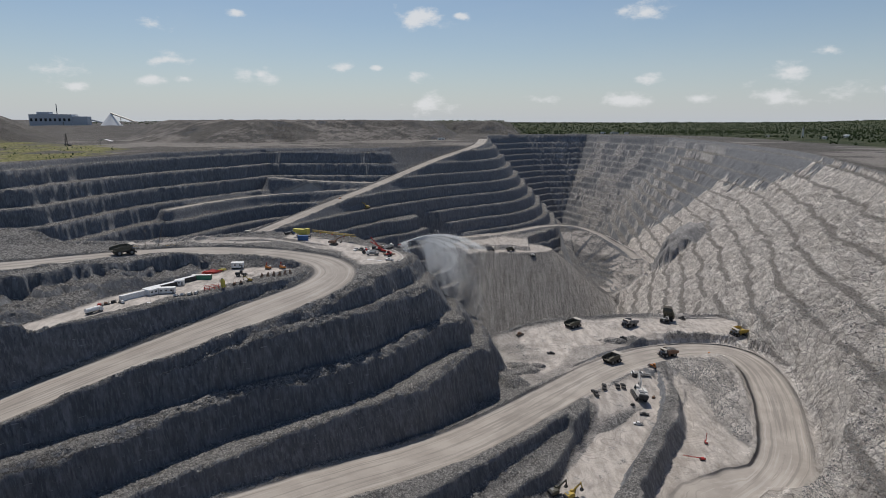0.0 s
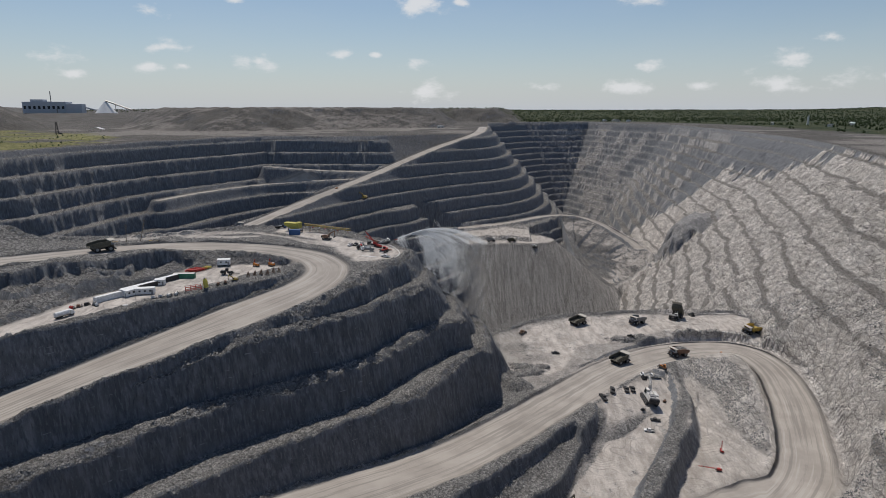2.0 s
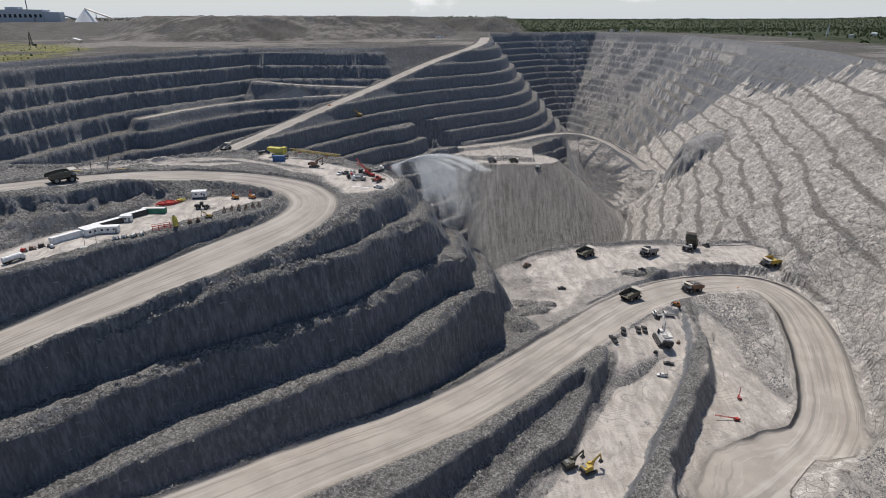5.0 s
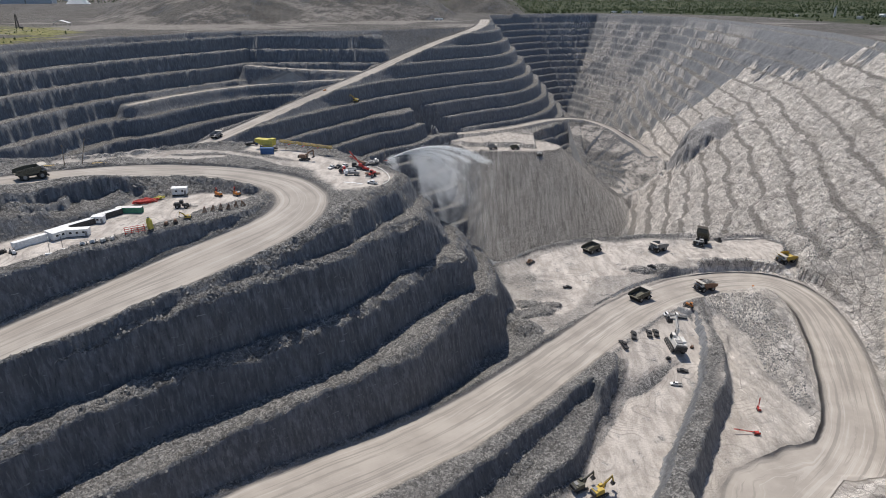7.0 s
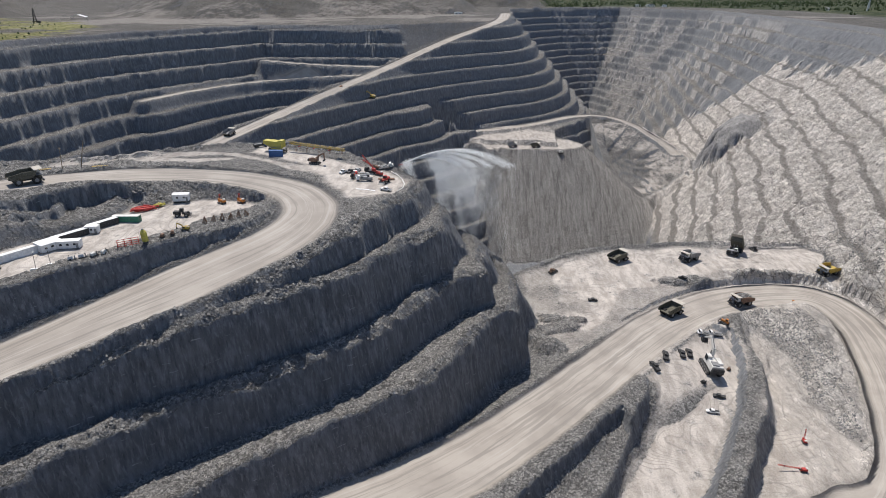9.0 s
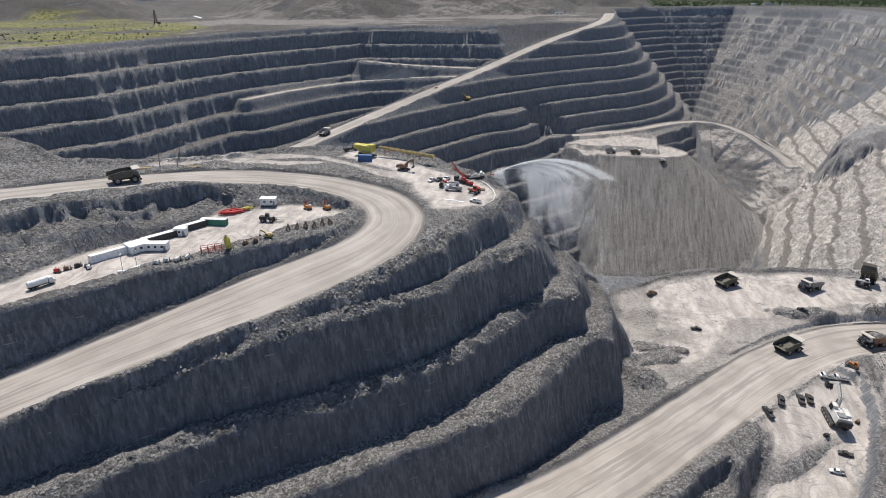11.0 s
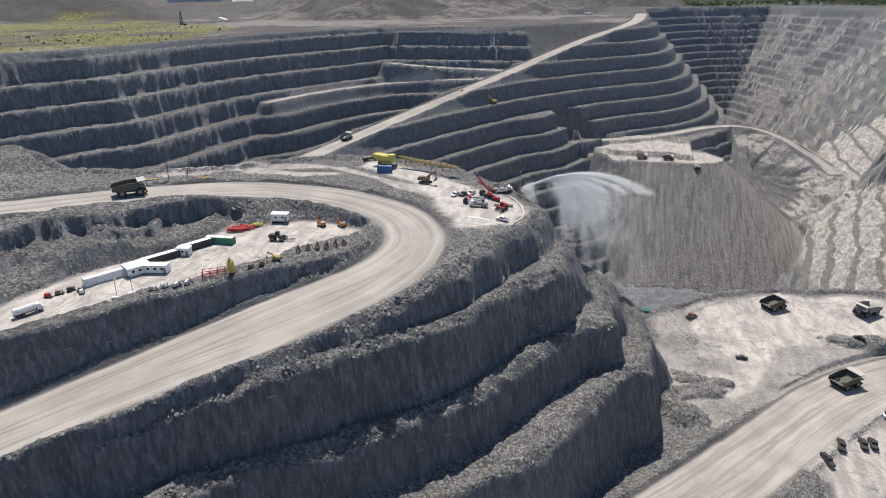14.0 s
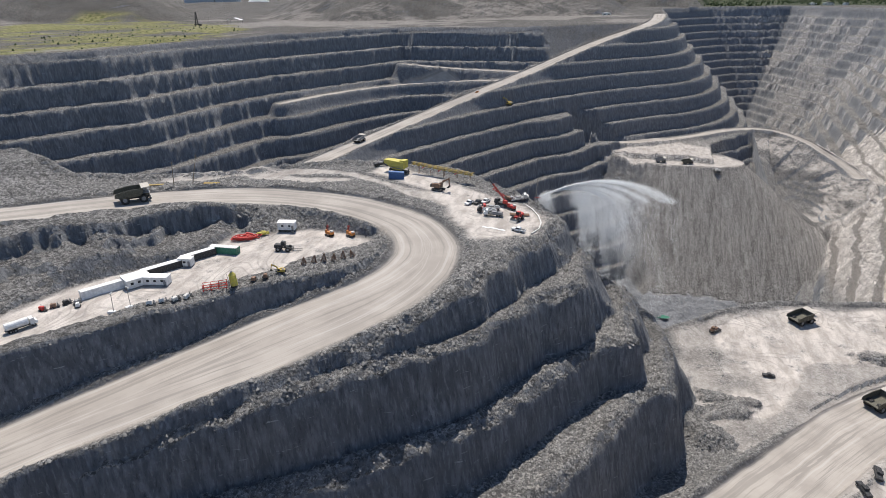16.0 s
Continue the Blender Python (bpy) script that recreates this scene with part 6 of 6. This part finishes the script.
# spray from the water cannon: drops along falling arcs
SPRAY = Graph("water_drops")
drop = SPRAY.n.new("ShaderNodeBsdfTranslucent")
drop.inputs["Color"].default_value = (0.9, 0.92, 0.94, 1)
SPRAY.done((0.85, 0.87, 0.89), 0.4)
both = SPRAY.n.new("ShaderNodeMixShader")
both.inputs[0].default_value = 0.6
SPRAY.l.new(SPRAY.out.outputs[0], both.inputs[1])
SPRAY.l.new(drop.outputs[0], both.inputs[2])
SPRAY.l.new(both.outputs[0], SPRAY.n["Material Output"].inputs["Surface"])
n = 230000
jet = RNG.random(n) < 0.13
u = np.where(jet, RNG.random(n) ** 0.8, RNG.beta(1.7, 1.5, n))
reach = RNG.choice([1.0, 0.93, 0.78, 0.62, 0.5], n) * (1 + 0.025 * RNG.normal(size=n))
fall = np.where(jet, 0, RNG.gamma(1.6, 20.0, n) * np.clip((u - 0.04) / 0.30, 0.03, 1))
wide = np.where(jet, 0.12 + 1.0 * u, 1.2 + 4.0 * u + 0.14 * fall)
arc = np.stack([-31.5 + 62 * u * reach + 0.05 * fall, 345.5 + 44 * u * reach, 15.8 + 24 * u * reach - 37 * u * u * reach - fall], 1)
arc += RNG.normal(size=(n, 3)) * wide[:, None] * np.array([0.7, 0.7, 0.5])
wisp = fbm(arc[:, 0] * 1.0 + 0.15 * arc[:, 2], arc[:, 2] * 0.3, 11, 4, 77) + 0.35 * RNG.normal(size=n) - 0.010 * fall
arc = arc[jet | (wisp > -0.25)]
scatter("water_spray", arc, 0.07 + 0.07 * RNG.random(len(arc)), ([(1, 0, -0.6), (-0.5, 0.9, -0.6), (-0.5, -0.9, -0.6), (0, 0, 1)], [(0, 1, 3), (1, 2, 3), (2, 0, 3)]), SPRAY.m, "white water spray falling over the pit's edge", "water spray", 1.0, 8)
pool = bmesh.new()
bmesh.ops.create_circle(pool, cap_ends=True, segments=24, radius=1.0)
for v in pool.verts:
    v.co = (75 + 8 * v.co.x, 716 + 4 * v.co.y, ground_at(75, 716) + 0.6)
me = bpy.data.meshes.new("pool")
pool.to_mesh(me)
pool.free()
me.materials.append(Graph("green_water").done((0.06, 0.17, 0.12), 0.12))
tagged(new("water", me), "small green pool at the foot of the waste tip", "water", kind="structure")

# ---- buildings beyond the rim ----
def hall(name, x, y, size, turn, label, wall_mat, roof_mat, windows=0, pitch=0.12, category="building", sink=1.0):
    lx, ly, lz = size
    z = min(ground_at(x + a * lx / 2, y + b * ly / 2) for a in (-1, 0, 1) for b in (-1, 0, 1)) - sink
    t = thing(name, pose(x, y, z, 0, 0, turn), label, category)
    wall = made_of("wall", wall_mat, t, (box, (0, 0, lz / 2), (lx, ly, lz)))
    made_of("roof", roof_mat, t, (prism, [(-lx / 2 - 0.5, lz), (lx / 2 + 0.5, lz), (lx / 2 + 0.5, lz + 0.5), (0, lz + 0.5 + pitch * lx / 2), (-lx / 2 - 0.5, lz + 0.5)], -ly / 2 - 0.5, ly / 2 + 0.5))
    for k in range(windows):
        q = -lx / 2 + lx * (k + 0.5) / windows
        made_of("window", GLASS, wall, (box, (q, -ly / 2 - 0.05, lz * 0.55), (lx / windows * 0.5, 0.3, lz * 0.25)))
    made_of("door", GREY, wall, (box, (lx * 0.3, -ly / 2 - 0.1, lz * 0.2), (min(5.0, lx * 0.15), 0.4, lz * 0.4)))
    return t


CLAD = paint("grey_cladding", (0.50, 0.53, 0.58), 0.7, 0.1)
t = hall("process_plant", -1500, 2350, (150, 60, 44), 8, "large grey industrial plant on the far skyline", CLAD, CLAD, 9, 0.02, "plant", 2)
made_of("tower", CLAD, t, (box, (-30, 0, 48), (44, 34, 12)), bevel=0.5)
made_of("annex", CLAD, t, (box, (100, -6, 18), (60, 40, 38)), bevel=0.5)
made_of("stack", STEEL, t, (rod, (10, 8, 45), (10, 8, 84), 1.6, 10))
made_of("gallery", CLAD, t, (rod, (60, 0, 44), (170, 10, 14), 3.0, 6))
t = thing("ore_dome", pose(-1275, 2340, ground_at(-1275, 2340) - 2, 0, 0, 0), "white conical ore storage cover with a conveyor gallery", "ore storage")
made_of("cover", WHITE, t, (rod, (0, 0, 0), (0, 0, 46), 42, 24, 4.0))
made_of("rim_beam", GREY, t, (rod, (0, 0, 0), (0, 0, 4), 43, 24))
made_of("gallery", STEEL, t, (rod, (0, 0, 50), (95, 10, 14), 2.6, 6))
made_of("trestle", STEEL, t, (rod, (35, 4, 0), (35, 4, 37), 1.2, 6), (rod, (68, 7, 0), (68, 7, 24), 1.2, 6))
hall("site_hut", -10, 1560, (18, 10, 6), 5, "small white building beside the top of the ramp", WHITE, WHITE, 2)
for k, (x, y, lx, words) in enumerate(((640, 2490, 22, "white low building at the far pit rim"), (690, 2500, 30, "cream low building at the far pit rim"), (735, 2480, 16, "small white building at the far pit rim"), (1330, 1750, 60, "long white warehouse among the trees"),
                                    (1230, 1600, 26, "white house among green trees"), (1100, 1750, 18, "pale house among green trees"), (1290, 1950, 24, "white house near the woods"), (1010, 1900, 16, "small pale house near the woods"))):
    hall("rim_building", x, y, (lx, lx * 0.5, 7 if lx < 50 else 11), 7 * k, words, WHITE if k % 2 == 0 else CREAM, GREY if k % 3 else WHITE, 3, 0.2, "building")
t = thing("radio_tower", pose(1120, 1900, ground_at(1120, 1900), 0, 0, 10), "pale slender tower rising above the woods", "tower")
made_of("shaft", CREAM, t, (rod, (0, 0, 0), (0, 0, 26), 3.2, 8, 2.2))
made_of("cap", GREY, t, (rod, (0, 0, 26), (0, 0, 33), 2.6, 8, 0.2))
t = thing("derrick", pose(-760, 1180, ground_at(-760, 1180), 0, 0, 20), "dark drilling derrick on the flat rim ground", "derrick")
made_of("mast", DARK, t, *[(rod, (x, y, 0), (x * 0.25, y * 0.25, 24), 0.5, 5) for x in (-2.5, 2.5) for y in (-2.5, 2.5)], *[(rod, (-2.3 + 0.3 * k, -2.3 + 0.3 * k, 3.5 * k), (2.3 - 0.3 * k, -2.3 + 0.3 * k, 3.5 * k + 3.5), 0.25, 5) for k in range(6)])
made_of("platform", DARK, t, (box, (0, 0, 3), (9, 7, 1.0)), (box, (6, 0, 1.6), (5, 4, 3)))
t = thing("tent_shelter", pose(-700, 1215, ground_at(-700, 1215), 0, 0, 10), "white and grey roofed shelter on the rim ground", "shelter")
made_of("roof", WHITE, t, (prism, [(-13, 7), (0, 11), (13, 7), (13, 7.6), (0, 11.6), (-13, 7.6)], -7, 7))
made_of("post", STEEL, t, *[(rod, (x, y, 0), (x, y, 7.2), 0.4, 6) for x in (-12, 12) for y in (-6, 6)])
